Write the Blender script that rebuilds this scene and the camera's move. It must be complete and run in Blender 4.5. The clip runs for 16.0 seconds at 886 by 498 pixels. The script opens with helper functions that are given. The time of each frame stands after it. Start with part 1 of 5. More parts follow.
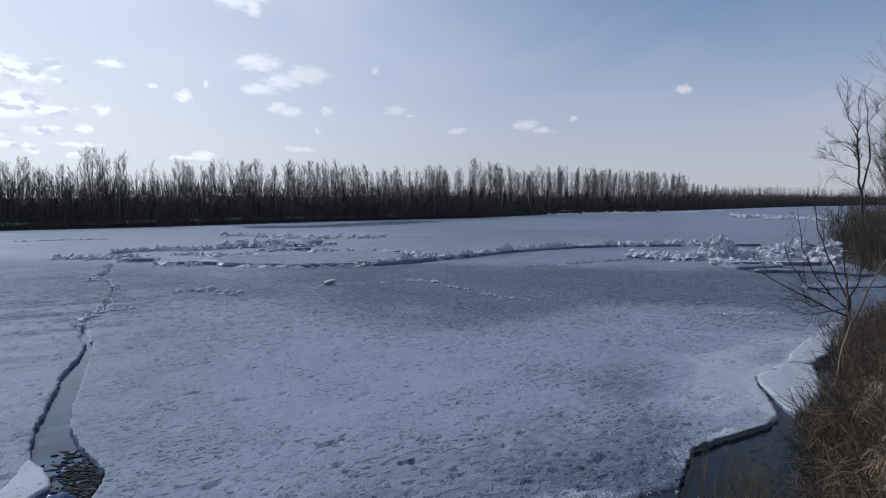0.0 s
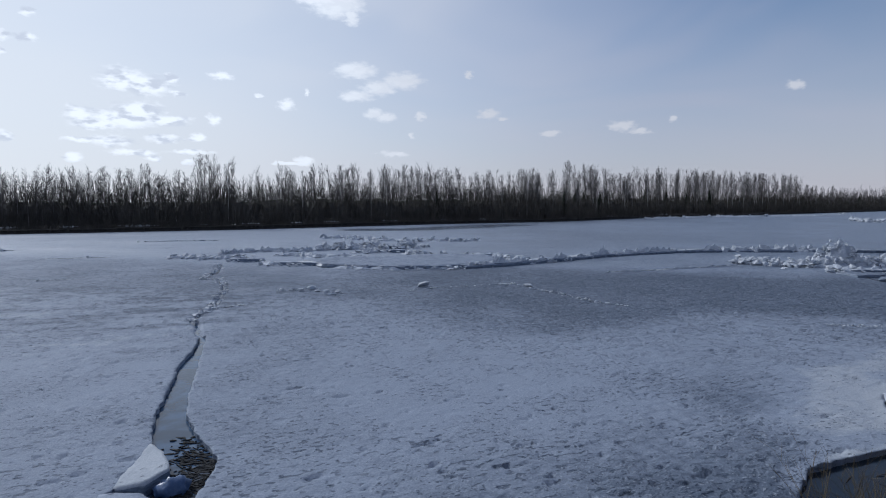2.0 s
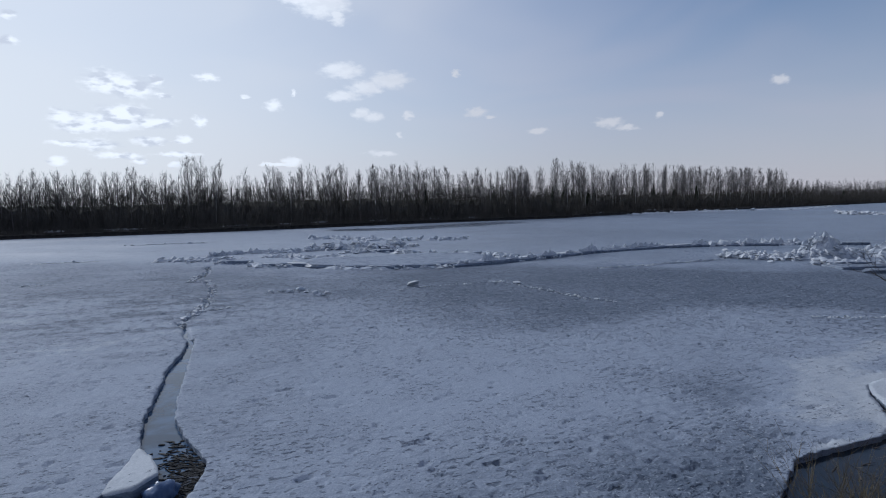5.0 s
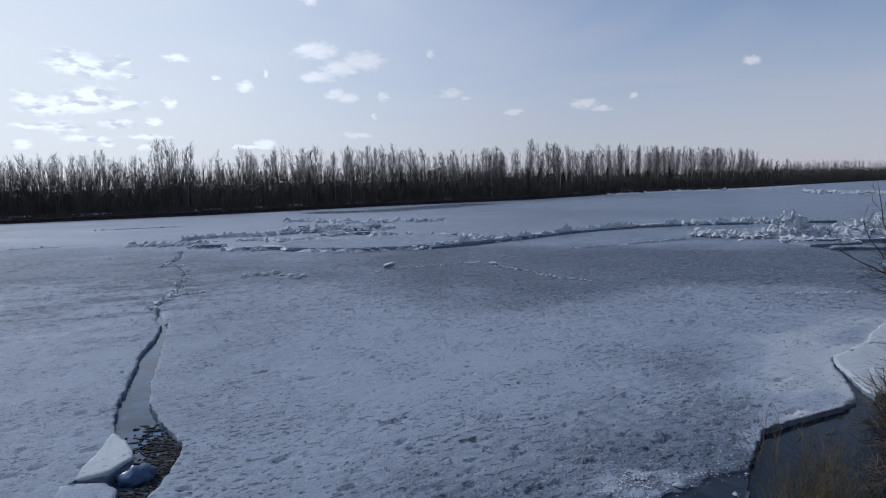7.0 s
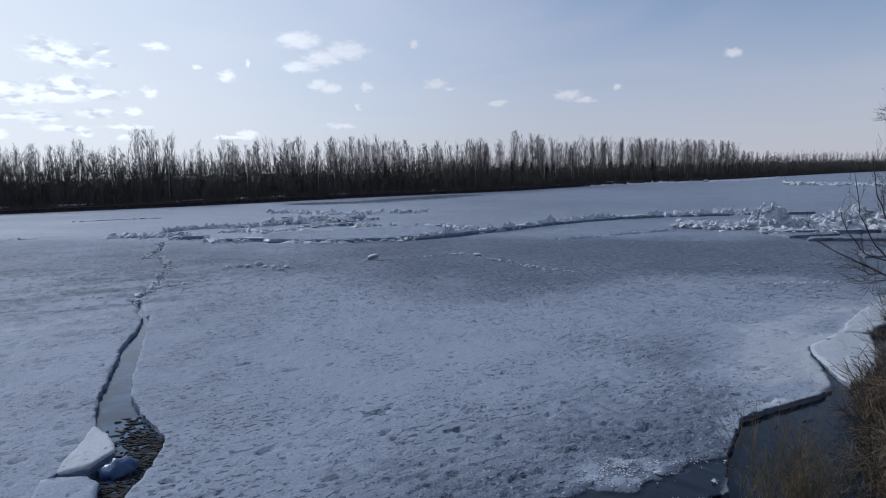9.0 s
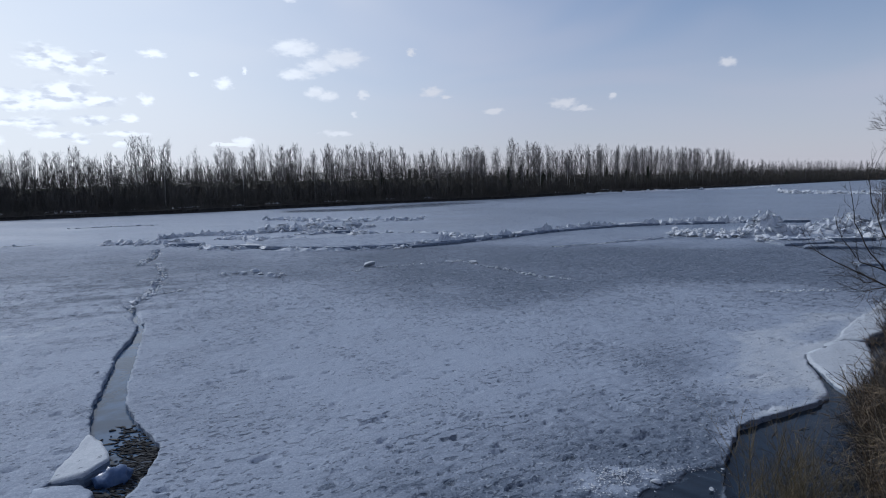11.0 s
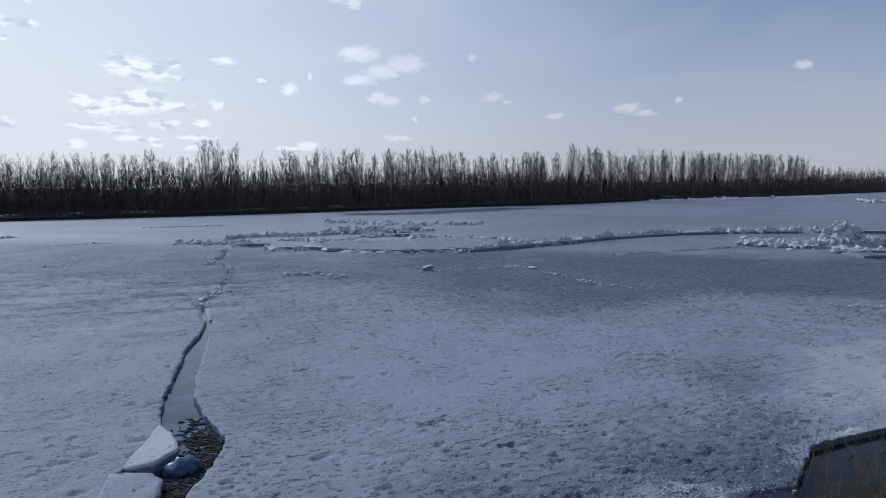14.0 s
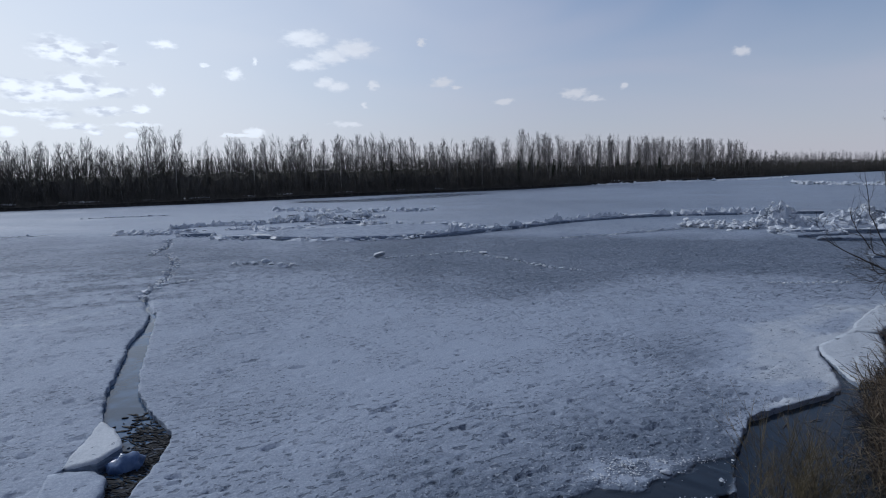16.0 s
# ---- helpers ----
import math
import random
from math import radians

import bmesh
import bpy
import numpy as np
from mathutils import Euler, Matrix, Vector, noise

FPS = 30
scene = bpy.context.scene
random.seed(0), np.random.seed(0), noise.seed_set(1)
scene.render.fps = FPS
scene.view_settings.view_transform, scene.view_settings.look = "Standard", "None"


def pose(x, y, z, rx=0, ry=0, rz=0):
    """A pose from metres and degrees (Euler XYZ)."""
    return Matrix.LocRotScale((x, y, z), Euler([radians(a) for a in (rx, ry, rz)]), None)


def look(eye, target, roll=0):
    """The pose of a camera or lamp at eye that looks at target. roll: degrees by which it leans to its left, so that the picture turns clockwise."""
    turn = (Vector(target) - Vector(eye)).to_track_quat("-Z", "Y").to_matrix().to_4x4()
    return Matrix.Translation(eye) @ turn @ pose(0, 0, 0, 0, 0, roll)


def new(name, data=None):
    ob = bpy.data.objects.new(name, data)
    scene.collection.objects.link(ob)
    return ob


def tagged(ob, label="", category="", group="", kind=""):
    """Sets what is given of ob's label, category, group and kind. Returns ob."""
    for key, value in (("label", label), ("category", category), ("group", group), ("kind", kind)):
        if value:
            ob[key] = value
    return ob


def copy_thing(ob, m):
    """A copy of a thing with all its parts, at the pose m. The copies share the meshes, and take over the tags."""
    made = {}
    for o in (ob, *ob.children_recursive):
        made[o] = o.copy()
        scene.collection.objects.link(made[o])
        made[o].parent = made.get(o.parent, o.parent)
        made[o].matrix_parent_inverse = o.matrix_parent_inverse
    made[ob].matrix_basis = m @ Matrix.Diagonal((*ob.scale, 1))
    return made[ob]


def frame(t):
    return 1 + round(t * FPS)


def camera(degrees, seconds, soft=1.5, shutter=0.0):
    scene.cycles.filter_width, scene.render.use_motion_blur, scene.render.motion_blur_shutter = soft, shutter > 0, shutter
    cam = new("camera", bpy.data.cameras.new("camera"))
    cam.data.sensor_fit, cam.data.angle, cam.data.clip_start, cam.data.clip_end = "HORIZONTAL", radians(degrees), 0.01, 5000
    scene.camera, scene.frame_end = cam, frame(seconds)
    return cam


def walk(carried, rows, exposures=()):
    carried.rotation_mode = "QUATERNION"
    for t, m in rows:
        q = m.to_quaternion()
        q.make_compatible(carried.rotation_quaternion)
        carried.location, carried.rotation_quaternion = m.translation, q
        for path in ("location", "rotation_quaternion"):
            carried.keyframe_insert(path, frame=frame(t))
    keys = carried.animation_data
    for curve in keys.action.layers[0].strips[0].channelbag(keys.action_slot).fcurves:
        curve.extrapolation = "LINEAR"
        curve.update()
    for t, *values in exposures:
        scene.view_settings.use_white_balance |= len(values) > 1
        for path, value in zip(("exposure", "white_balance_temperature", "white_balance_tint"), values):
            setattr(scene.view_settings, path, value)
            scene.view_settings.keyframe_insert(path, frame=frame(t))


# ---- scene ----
# ---- camera and its walk ----
cam = camera(70.0, 16.0, soft=1.1)
PATH = [
    (0.0, 0.004, 0.001, 4.504, 85.45, 0.00, 0.00), (0.5, 0.004, -0.001, 4.501, 85.62, 0.34, -0.78),
    (1.0, -0.058, -0.033, 4.514, 85.99, 0.30, 3.69), (1.5, -0.084, -0.013, 4.496, 85.98, -0.05, 6.61),
    (2.0, -0.086, -0.005, 4.493, 85.76, 0.10, 8.28), (2.5, -0.080, -0.004, 4.496, 85.34, 0.33, 8.69),
    (3.0, -0.070, -0.005, 4.492, 85.83, 0.41, 8.76), (3.5, -0.059, -0.006, 4.485, 85.44, 0.36, 7.92),
    (4.0, -0.037, 0.003, 4.491, 85.48, 0.86, 7.57), (4.2, -0.037, 0.002, 4.491, 85.54, 0.87, 7.60),
    (6.3, -0.036, -0.008, 4.491, 85.78, 0.90, 6.43), (6.5, -0.035, -0.009, 4.491, 85.97, 0.81, 6.36),
    (7.0, -0.008, -0.010, 4.449, 83.98, 1.33, 5.13), (7.5, -0.017, -0.006, 4.435, 81.56, 0.91, 4.30),
    (8.0, -0.015, -0.013, 4.439, 82.39, 1.31, 4.30), (8.5, -0.025, -0.023, 4.441, 82.66, 1.19, 5.21),
    (9.0, 0.001, -0.024, 4.450, 83.16, 1.23, 3.70), (9.2, 0.0, -0.024, 4.450, 83.34, 1.19, 2.38),
    (9.6, -0.002, -0.023, 4.450, 83.50, 1.17, 1.35), (11.3, -0.015, -0.019, 4.449, 83.85, 1.10, 3.55), (11.5, -0.016, -0.019, 4.449, 83.75, 1.10, 3.43),
    (12.0, -0.027, -0.025, 4.440, 83.50, 0.95, 4.62), (12.5, -0.036, -0.026, 4.450, 83.67, 1.07, 5.23),
    (13.0, -0.047, -0.019, 4.452, 83.80, 0.92, 6.53), (13.5, -0.064, 0.021, 4.449, 84.24, 0.52, 8.27),
    (14.0, -0.066, -0.027, 4.448, 84.33, 0.53, 8.67), (14.5, -0.071, -0.041, 4.460, 84.21, 1.73, 8.83),
    (15.0, -0.028, -0.007, 4.435, 82.29, 1.15, 8.76), (15.5, -0.011, 0.020, 4.440, 82.68, 1.01, 6.05),
    (16.0, -0.010, -0.005, 4.429, 83.03, 1.09, 4.27)]
walk(cam, [(t, pose(x, y, z, rx, ry, rz)) for t, x, y, z, rx, ry, rz in PATH],
     exposures=[(0.0, -0.2, 5600, 10), (1.0, -0.25, 5600, 10), (2.0, -0.30, 5560, 10), (6.5, -0.32, 5560, 10), (7.5, -0.2, 5560, 10),
                (12.5, -0.2, 5560, 10), (13.5, -0.28, 5560, 10), (15.0, -0.35, 5560, 10), (16.0, -0.3, 5560, 10)])

# ---- world, sun, exposure ----
SUN_AZ, SUN_EL = -58.0, 33.0          # degrees clockwise from +y, and above the horizon

CLOUDS_LOW_SUN = [  # azimuth, elevation, half width, half height in degrees
    (-34.8, 9.7, 1.6, 0.85), (-33.1, 9.4, 1.8, 0.75), (-31.2, 10.1, 0.5, 0.35), (-30.7, 8.9, 0.6, 0.25), (-33.7, 7.4, 1.8, 0.6),
    (-34.7, 6.7, 2.5, 0.75), (-31.5, 6.7, 1.6, 0.4), (-37.8, 6.8, 1.0, 0.65), (-36.5, 6.2, 2.0, 0.4), (-35.6, 4.9, 1.4, 0.45),
    (-37.9, 4.9, 1.1, 0.2), (-32.0, 5.2, 1.3, 0.3), (-29.3, 5.4, 0.6, 0.35), (-34.0, 4.0, 1.7, 0.25), (-32.6, 3.6, 0.6, 0.2),
    (-29.7, 4.2, 1.5, 0.2), (-38.4, 3.6, 0.6, 0.35), (-29.9, 3.4, 0.5, 0.25)]
CLOUDS_MIDDLE = [
    (-27.4, 10.5, 1.0, 0.3), (-27.9, 6.9, 0.5, 0.45), (-22.0, 8.4, 0.6, 0.45), (-20.3, 9.4, 0.2, 0.25), (-24.2, 9.0, 0.4, 0.15),
    (-15.9, 11.4, 1.7, 0.6), (-11.9, 10.6, 1.6, 0.7), (-13.9, 10.0, 1.5, 0.6), (-16.0, 9.3, 1.3, 0.45), (-14.4, 7.8, 0.8, 0.4),
    (-13.4, 7.5, 0.9, 0.4), (-10.3, 7.6, 0.4, 0.4), (-11.1, 5.9, 0.3, 0.2), (-12.7, 4.3, 1.2, 0.25), (-20.5, 3.6, 0.7, 0.4), (-21.9, 3.4, 1.3, 0.15)]
CLOUDS_REST = [
    (-4.1, 7.8, 0.9, 0.35), (-3.0, 7.3, 0.4, 0.15), (1.3, 6.0, 0.9, 0.25), (-6.0, 11.1, 0.3, 0.3), (7.4, 6.5, 1.0, 0.4), (8.9, 6.0, 0.8, 0.2),
    (20.5, 9.0, 0.6, 0.35), (11.4, 6.9, 0.4, 0.25), (-17.6, 16.7, 2.2, 1.0), (-19.7, 17.0, 1.3, 0.4), (-16.3, 15.8, 0.6, 0.65), (-42.8, 5.0, 0.6, 0.35),
    (-41.2, 12.1, 0.7, 0.3), (-41.0, 13.9, 0.5, 0.3), (-42.6, 12.1, 0.6, 0.35), (-43.0, 11.1, 0.5, 0.3)]


class Nodes:
    """Small helper that strings shader nodes together."""

    def __init__(self, tree):
        self.tree = tree
        tree.nodes.clear()

    def link(self, a, b):
        self.tree.links.new(a, b)

    def put(self, node, slot, value):
        if isinstance(value, bpy.types.NodeSocket):
            self.link(value, node.inputs[slot])
        elif value is not None:
            node.inputs[slot].default_value = value

    def math(self, op, a, b=None, c=None, clamp=False):
        node = self.tree.nodes.new("ShaderNodeMath")
        node.operation, node.use_clamp = op, clamp
        for i, v in enumerate((a, b, c)):
            self.put(node, i, v)
        return node.outputs[0]

    def vmath(self, op, a, b=None):
        node = self.tree.nodes.new("ShaderNodeVectorMath")
        node.operation = op
        self.put(node, 0, a)
        self.put(node, 1, b)
        return node.outputs["Value"] if op in ("LENGTH", "DOT_PRODUCT") else node.outputs[0]

    def noise(self, vector, scale, detail=4.0, rough=0.55, distortion=0.0):
        node = self.tree.nodes.new("ShaderNodeTexNoise")
        self.put(node, "Vector", vector)
        self.put(node, "Scale", scale)
        self.put(node, "Detail", detail)
        self.put(node, "Roughness", rough)
        self.put(node, "Distortion", distortion)
        return node.outputs["Fac"]

    def span(self, value, a, b, c=0.0, d=1.0, smooth=True):
        node = self.tree.nodes.new("ShaderNodeMapRange")
        node.interpolation_type = "SMOOTHSTEP" if smooth else "LINEAR"
        self.put(node, 0, value)
        for i, v in zip((1, 2, 3, 4), (a, b, c, d)):
            self.put(node, i, v)
        return node.outputs[0]

    def mix(self, fac, a, b, blend="MIX"):
        node = self.tree.nodes.new("ShaderNodeMix")
        node.data_type, node.blend_type = "RGBA", blend
        self.put(node, 0, fac)
        self.put(node, 6, a if isinstance(a, bpy.types.NodeSocket) else (*a, 1) if len(a) == 3 else a)
        self.put(node, 7, b if isinstance(b, bpy.types.NodeSocket) else (*b, 1) if len(b) == 3 else b)
        return node.outputs[2]


def build_world():
    world = bpy.data.worlds.new("sky")
    scene.world = world
    world.use_nodes = True
    n = Nodes(world.node_tree)
    sky = n.tree.nodes.new("ShaderNodeTexSky")
    sky.sky_type, sky.sun_disc = "NISHITA", False
    sky.sun_elevation, sky.sun_rotation = radians(SUN_EL), radians(SUN_AZ)
    sky.altitude, sky.air_density, sky.dust_density, sky.ozone_density = 100, 1.0, 0.35, 1.5
    way = n.tree.nodes.new("ShaderNodeTexCoord").outputs["Generated"]
    axes = n.tree.nodes.new("ShaderNodeSeparateXYZ")
    n.link(way, axes.inputs[0])
    az = n.math("MULTIPLY", n.math("ARCTAN2", axes.outputs[0], axes.outputs[1]), 57.29578)
    el = n.math("MULTIPLY", n.math("ARCSINE", axes.outputs[2]), 57.29578)
    flat = n.tree.nodes.new("ShaderNodeCombineXYZ")
    n.link(az, flat.inputs[0])
    n.link(el, flat.inputs[1])
    place = flat.outputs[0]
    # small fair-weather clouds
    swirl = n.tree.nodes.new("ShaderNodeTexNoise")
    n.put(swirl, "Vector", n.vmath("MULTIPLY", place, (0.8, 1.3, 1.0)))
    n.put(swirl, "Scale", 1.5)
    n.put(swirl, "Detail", 4.0)
    n.put(swirl, "Roughness", 0.55)
    shift = n.vmath("MULTIPLY", n.vmath("SUBTRACT", swirl.outputs["Color"], (0.5, 0.5, 0.5)), (1.5, 0.7, 0.0))
    smooth_place, place = place, n.vmath("ADD", place, shift)
    near = None
    for a, e, w, h in CLOUDS_LOW_SUN + CLOUDS_MIDDLE + CLOUDS_REST:
        d = n.vmath("LENGTH", n.vmath("MULTIPLY", n.vmath("SUBTRACT", place, (a, e, 0)), (1 / w, 1 / h, 0)))
        near = d if near is None else n.math("MINIMUM", near, d)
    stretched = n.vmath("MULTIPLY", smooth_place, (0.8, 1.9, 1.0))
    puff = n.noise(stretched, 1.3, 5.0, 0.55)
    fine = n.noise(stretched, 0.8, 3.0, 0.5)
    edge = n.math("ADD", near, n.math("MULTIPLY", n.math("SUBTRACT", puff, 0.5), 1.3))
    cloud = n.span(edge, 1.45, 0.45)
    # thin high veil, haze towards the horizon, brightening towards the sun
    slant = n.vmath("MULTIPLY", smooth_place, (0.035, 0.11, 1.0))
    veil = n.math("MULTIPLY", n.span(n.noise(slant, 1.0, 3.0, 0.5, 0.6), 0.34, 0.70), 0.42)
    haze = n.span(el, 19.0, -3.0, 0.10, 0.85)
    a, e = radians(SUN_AZ), radians(SUN_EL)
    toward = n.vmath("DOT_PRODUCT", way, (math.sin(a) * math.cos(e), math.cos(a) * math.cos(e), math.sin(e)))
    glow = n.span(toward, 0.35, 1.0, 0.0, 1.0)
    pale = n.mix(glow, (6.5, 5.95, 6.2), (10.95, 10.65, 10.05))
    base = n.mix(haze, sky.outputs[0], pale)
    base = n.mix(veil, base, pale)
    base = n.mix(n.math("MULTIPLY", glow, 0.75), base, pale)
    # thick hearts of the clouds are greyer than their lit rims
    shade = n.math("MULTIPLY", n.span(fine, 0.44, 0.62), n.span(az, -24.0, -30.0, 0.25, 1.0))
    white = n.mix(shade, (12.8, 12.6, 12.1), (8.3, 8.35, 8.6))
    white = n.mix(n.span(az, -26.0, -2.0), white, (8.6, 8.15, 7.85))
    colour = n.mix(n.math("MULTIPLY", cloud, n.span(az, -26.0, -12.0, 0.92, 0.80)), base, white)
    out = n.tree.nodes.new("ShaderNodeBackground")
    n.link(colour, out.inputs[0])
    out.inputs[1].default_value = 0.096
    end = n.tree.nodes.new("ShaderNodeOutputWorld")
    n.link(out.outputs[0], end.inputs[0])


build_world()
sun_data = bpy.data.lights.new("sun", "SUN")
sun_data.energy, sun_data.angle, sun_data.color = 2.2, radians(0.6), (1.0, 0.95, 0.87)
sun = new("sun", sun_data)
_a, _e = radians(SUN_AZ), radians(SUN_EL)
sun.matrix_world = look((200 * math.sin(_a) * math.cos(_e), 200 * math.cos(_a) * math.cos(_e), 200 * math.sin(_e)), (0, 0, 0))


# ---- materials ----
def material(name, build):
    mat = bpy.data.materials.new(name)
    mat.use_nodes = True
    n = Nodes(mat.node_tree)
    surface = n.tree.nodes.new("ShaderNodeBsdfPrincipled")
    end = n.tree.nodes.new("ShaderNodeOutputMaterial")
    n.link(surface.outputs[0], end.inputs[0])
    build(n, surface)
    return mat


def place_of(n):
    return n.tree.nodes.new("ShaderNodeNewGeometry").outputs["Position"]


def relief(n, surface, height, strength, distance):
    bump = n.tree.nodes.new("ShaderNodeBump")
    n.put(bump, "Strength", strength)
    n.put(bump, "Distance", distance)
    n.put(bump, "Height", height)
    n.link(bump.outputs[0], surface.inputs["Normal"])


def ice_sheet_look(n, s):
    """Old river ice: snow crust where dry, grey and glossier where it has melted through."""
    p = place_of(n)
    melt = n.tree.nodes.new("ShaderNodeAttribute")
    melt.attribute_name = "melt"
    melt = melt.outputs["Fac"]
    # wind-drawn frame of reference, so that pits and crust run in streaks
    turn = n.tree.nodes.new("ShaderNodeVectorRotate")
    turn.rotation_type = "Z_AXIS"
    n.link(p, turn.inputs["Vector"])
    turn.inputs["Angle"].default_value = radians(-32)
    drawn = n.vmath("MULTIPLY", turn.outputs[0], (0.42, 1.0, 1.0))
    slick = n.tree.nodes.new("ShaderNodeAttribute")
    slick.attribute_name = "slick"
    slick = slick.outputs["Fac"]
    grain = n.noise(p, 22.0, 4.0, 0.7)
    crumbs = n.noise(drawn, 5.5, 6.0, 0.65, 0.4)
    patch = n.span(n.math("ADD", n.noise(p, 0.55, 4.0, 0.65), n.math("MULTIPLY", melt, 0.12)), 0.42, 0.64)
    def specks(scale, low, high, share):
        cells = n.tree.nodes.new("ShaderNodeTexVoronoi")
        n.put(cells, "Vector", n.vmath("ADD", n.vmath("MULTIPLY", turn.outputs[0], (0.62, 1.0, 1.0)), n.vmath("MULTIPLY", swirl.outputs["Color"], (0.10, 0.10, 0.0))))
        n.put(cells, "Scale", scale)
        pick = n.tree.nodes.new("ShaderNodeSeparateXYZ")
        n.link(cells.outputs["Color"], pick.inputs[0])
        size = n.span(pick.outputs[1], 0.0, 1.0, low, high, False)
        hole = n.span(n.math("DIVIDE", cells.outputs["Distance"], size), 1.0, 0.75)
        return n.math("MULTIPLY", hole, n.math("GREATER_THAN", pick.outputs[0], n.span(patch, 0.0, 1.0, 1.0, share, False)))

    swirl = n.tree.nodes.new("ShaderNodeTexNoise")
    n.put(swirl, "Vector", p)
    n.put(swirl, "Scale", 9.0)
    n.put(swirl, "Detail", 3.0)
    pit = n.math("MAXIMUM", specks(17.0, 0.16, 0.46, 0.30), specks(7.0, 0.10, 0.30, 0.66))
    pit = n.math("MAXIMUM", pit, n.math("MULTIPLY", specks(4.5, 0.10, 0.36, 0.35), n.span(melt, 0.3, 0.6, 0.0, 0.8)))
    wide = n.noise(p, 0.22, 5.0, 0.6)
    soak = n.math("ADD", melt, n.math("MULTIPLY", n.math("SUBTRACT", crumbs, 0.5), 0.9))
    soak = n.math("ADD", soak, n.math("MULTIPLY", n.math("SUBTRACT", wide, 0.5), 0.8), clamp=True)
    dry = n.mix(n.span(grain, 0.36, 0.72), (0.246, 0.286, 0.360), (0.344, 0.388, 0.470))
    damp = n.mix(n.span(grain, 0.32, 0.68), (0.092, 0.116, 0.160), (0.142, 0.174, 0.233))
    soaked = n.mix(n.span(wide, 0.3, 0.7), (0.008, 0.014, 0.024), (0.018, 0.028, 0.043))
    fresh = n.mix(n.span(grain, 0.32, 0.68), (0.36, 0.395, 0.445), (0.46, 0.49, 0.535))
    colour = n.mix(n.span(soak, 0.1, 0.85), dry, damp)
    colour = n.mix(n.span(n.math("ADD", melt, n.math("MULTIPLY", n.math("SUBTRACT", crumbs, 0.5), 0.5)), -0.05, -0.45), colour, fresh)
    # pits are coloured dark to stand in for the shadow inside them
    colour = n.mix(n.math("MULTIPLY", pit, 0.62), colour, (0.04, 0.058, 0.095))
    # short hollows with their shade put into the colour, and crusted bright rims, thickest where the snow has thinned
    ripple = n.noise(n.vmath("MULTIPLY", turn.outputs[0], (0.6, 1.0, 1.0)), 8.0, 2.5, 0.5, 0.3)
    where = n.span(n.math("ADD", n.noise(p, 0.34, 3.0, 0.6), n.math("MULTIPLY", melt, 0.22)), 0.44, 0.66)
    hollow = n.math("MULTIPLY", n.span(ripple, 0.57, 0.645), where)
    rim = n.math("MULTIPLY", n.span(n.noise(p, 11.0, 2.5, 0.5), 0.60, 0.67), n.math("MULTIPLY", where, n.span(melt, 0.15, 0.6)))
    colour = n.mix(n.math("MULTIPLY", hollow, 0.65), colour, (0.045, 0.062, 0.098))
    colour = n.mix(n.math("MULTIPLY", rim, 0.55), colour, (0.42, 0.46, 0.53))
    # coarser mottling towards midstream: sunk spots darker, proud spots lighter
    apart = n.tree.nodes.new("ShaderNodeSeparateXYZ")
    n.link(p, apart.inputs[0])
    mid = n.math("MULTIPLY", n.span(apart.outputs[1], 14.0, 26.0), n.span(slick, 0.0, 0.7, 1.0, 0.25))
    mottle = n.noise(n.vmath("MULTIPLY", turn.outputs[0], (1.0, 0.75, 1.0)), 2.8, 4.0, 0.6)
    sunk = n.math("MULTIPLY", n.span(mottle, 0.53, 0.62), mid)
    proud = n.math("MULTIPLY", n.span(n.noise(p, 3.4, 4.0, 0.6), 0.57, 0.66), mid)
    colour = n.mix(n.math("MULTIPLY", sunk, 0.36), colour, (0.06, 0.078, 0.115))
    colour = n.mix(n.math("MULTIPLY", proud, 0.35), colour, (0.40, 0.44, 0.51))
    pool = n.span(melt, 1.1, 1.6)
    colour = n.mix(pool, colour, soaked)
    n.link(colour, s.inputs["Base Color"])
    n.link(n.span(n.math("ADD", n.math("ADD", n.math("MULTIPLY", soak, 0.35), pool), slick), 0.1, 1.5, 0.75, 0.12), s.inputs["Roughness"])
    s.inputs["IOR"].default_value = 1.31
    tall = n.math("ADD", n.math("MULTIPLY", crumbs, 0.5), n.math("MULTIPLY", grain, 0.22))
    knobs = n.math("MULTIPLY", n.noise(p, 31.0, 3.0, 0.6), n.span(patch, 0.0, 1.0, 0.10, 0.5))
    tall = n.math("ADD", tall, knobs)
    tall = n.math("SUBTRACT", tall, n.math("MULTIPLY", pit, 0.35))
    tall = n.math("ADD", n.math("SUBTRACT", tall, n.math("MULTIPLY", hollow, 0.5)), n.math("MULTIPLY", rim, 0.35))
    tall = n.math("ADD", n.math("SUBTRACT", tall, n.math("MULTIPLY", sunk, 0.9)), n.math("MULTIPLY", proud, 0.7))
    tall = n.math("MULTIPLY", tall, n.span(pool, 0.0, 1.0, 1.0, 0.02))
    tall = n.math("MULTIPLY", tall, n.span(slick, 0.0, 1.0, 1.0, 0.45))
    relief(n, s, tall, 0.85, 0.055)


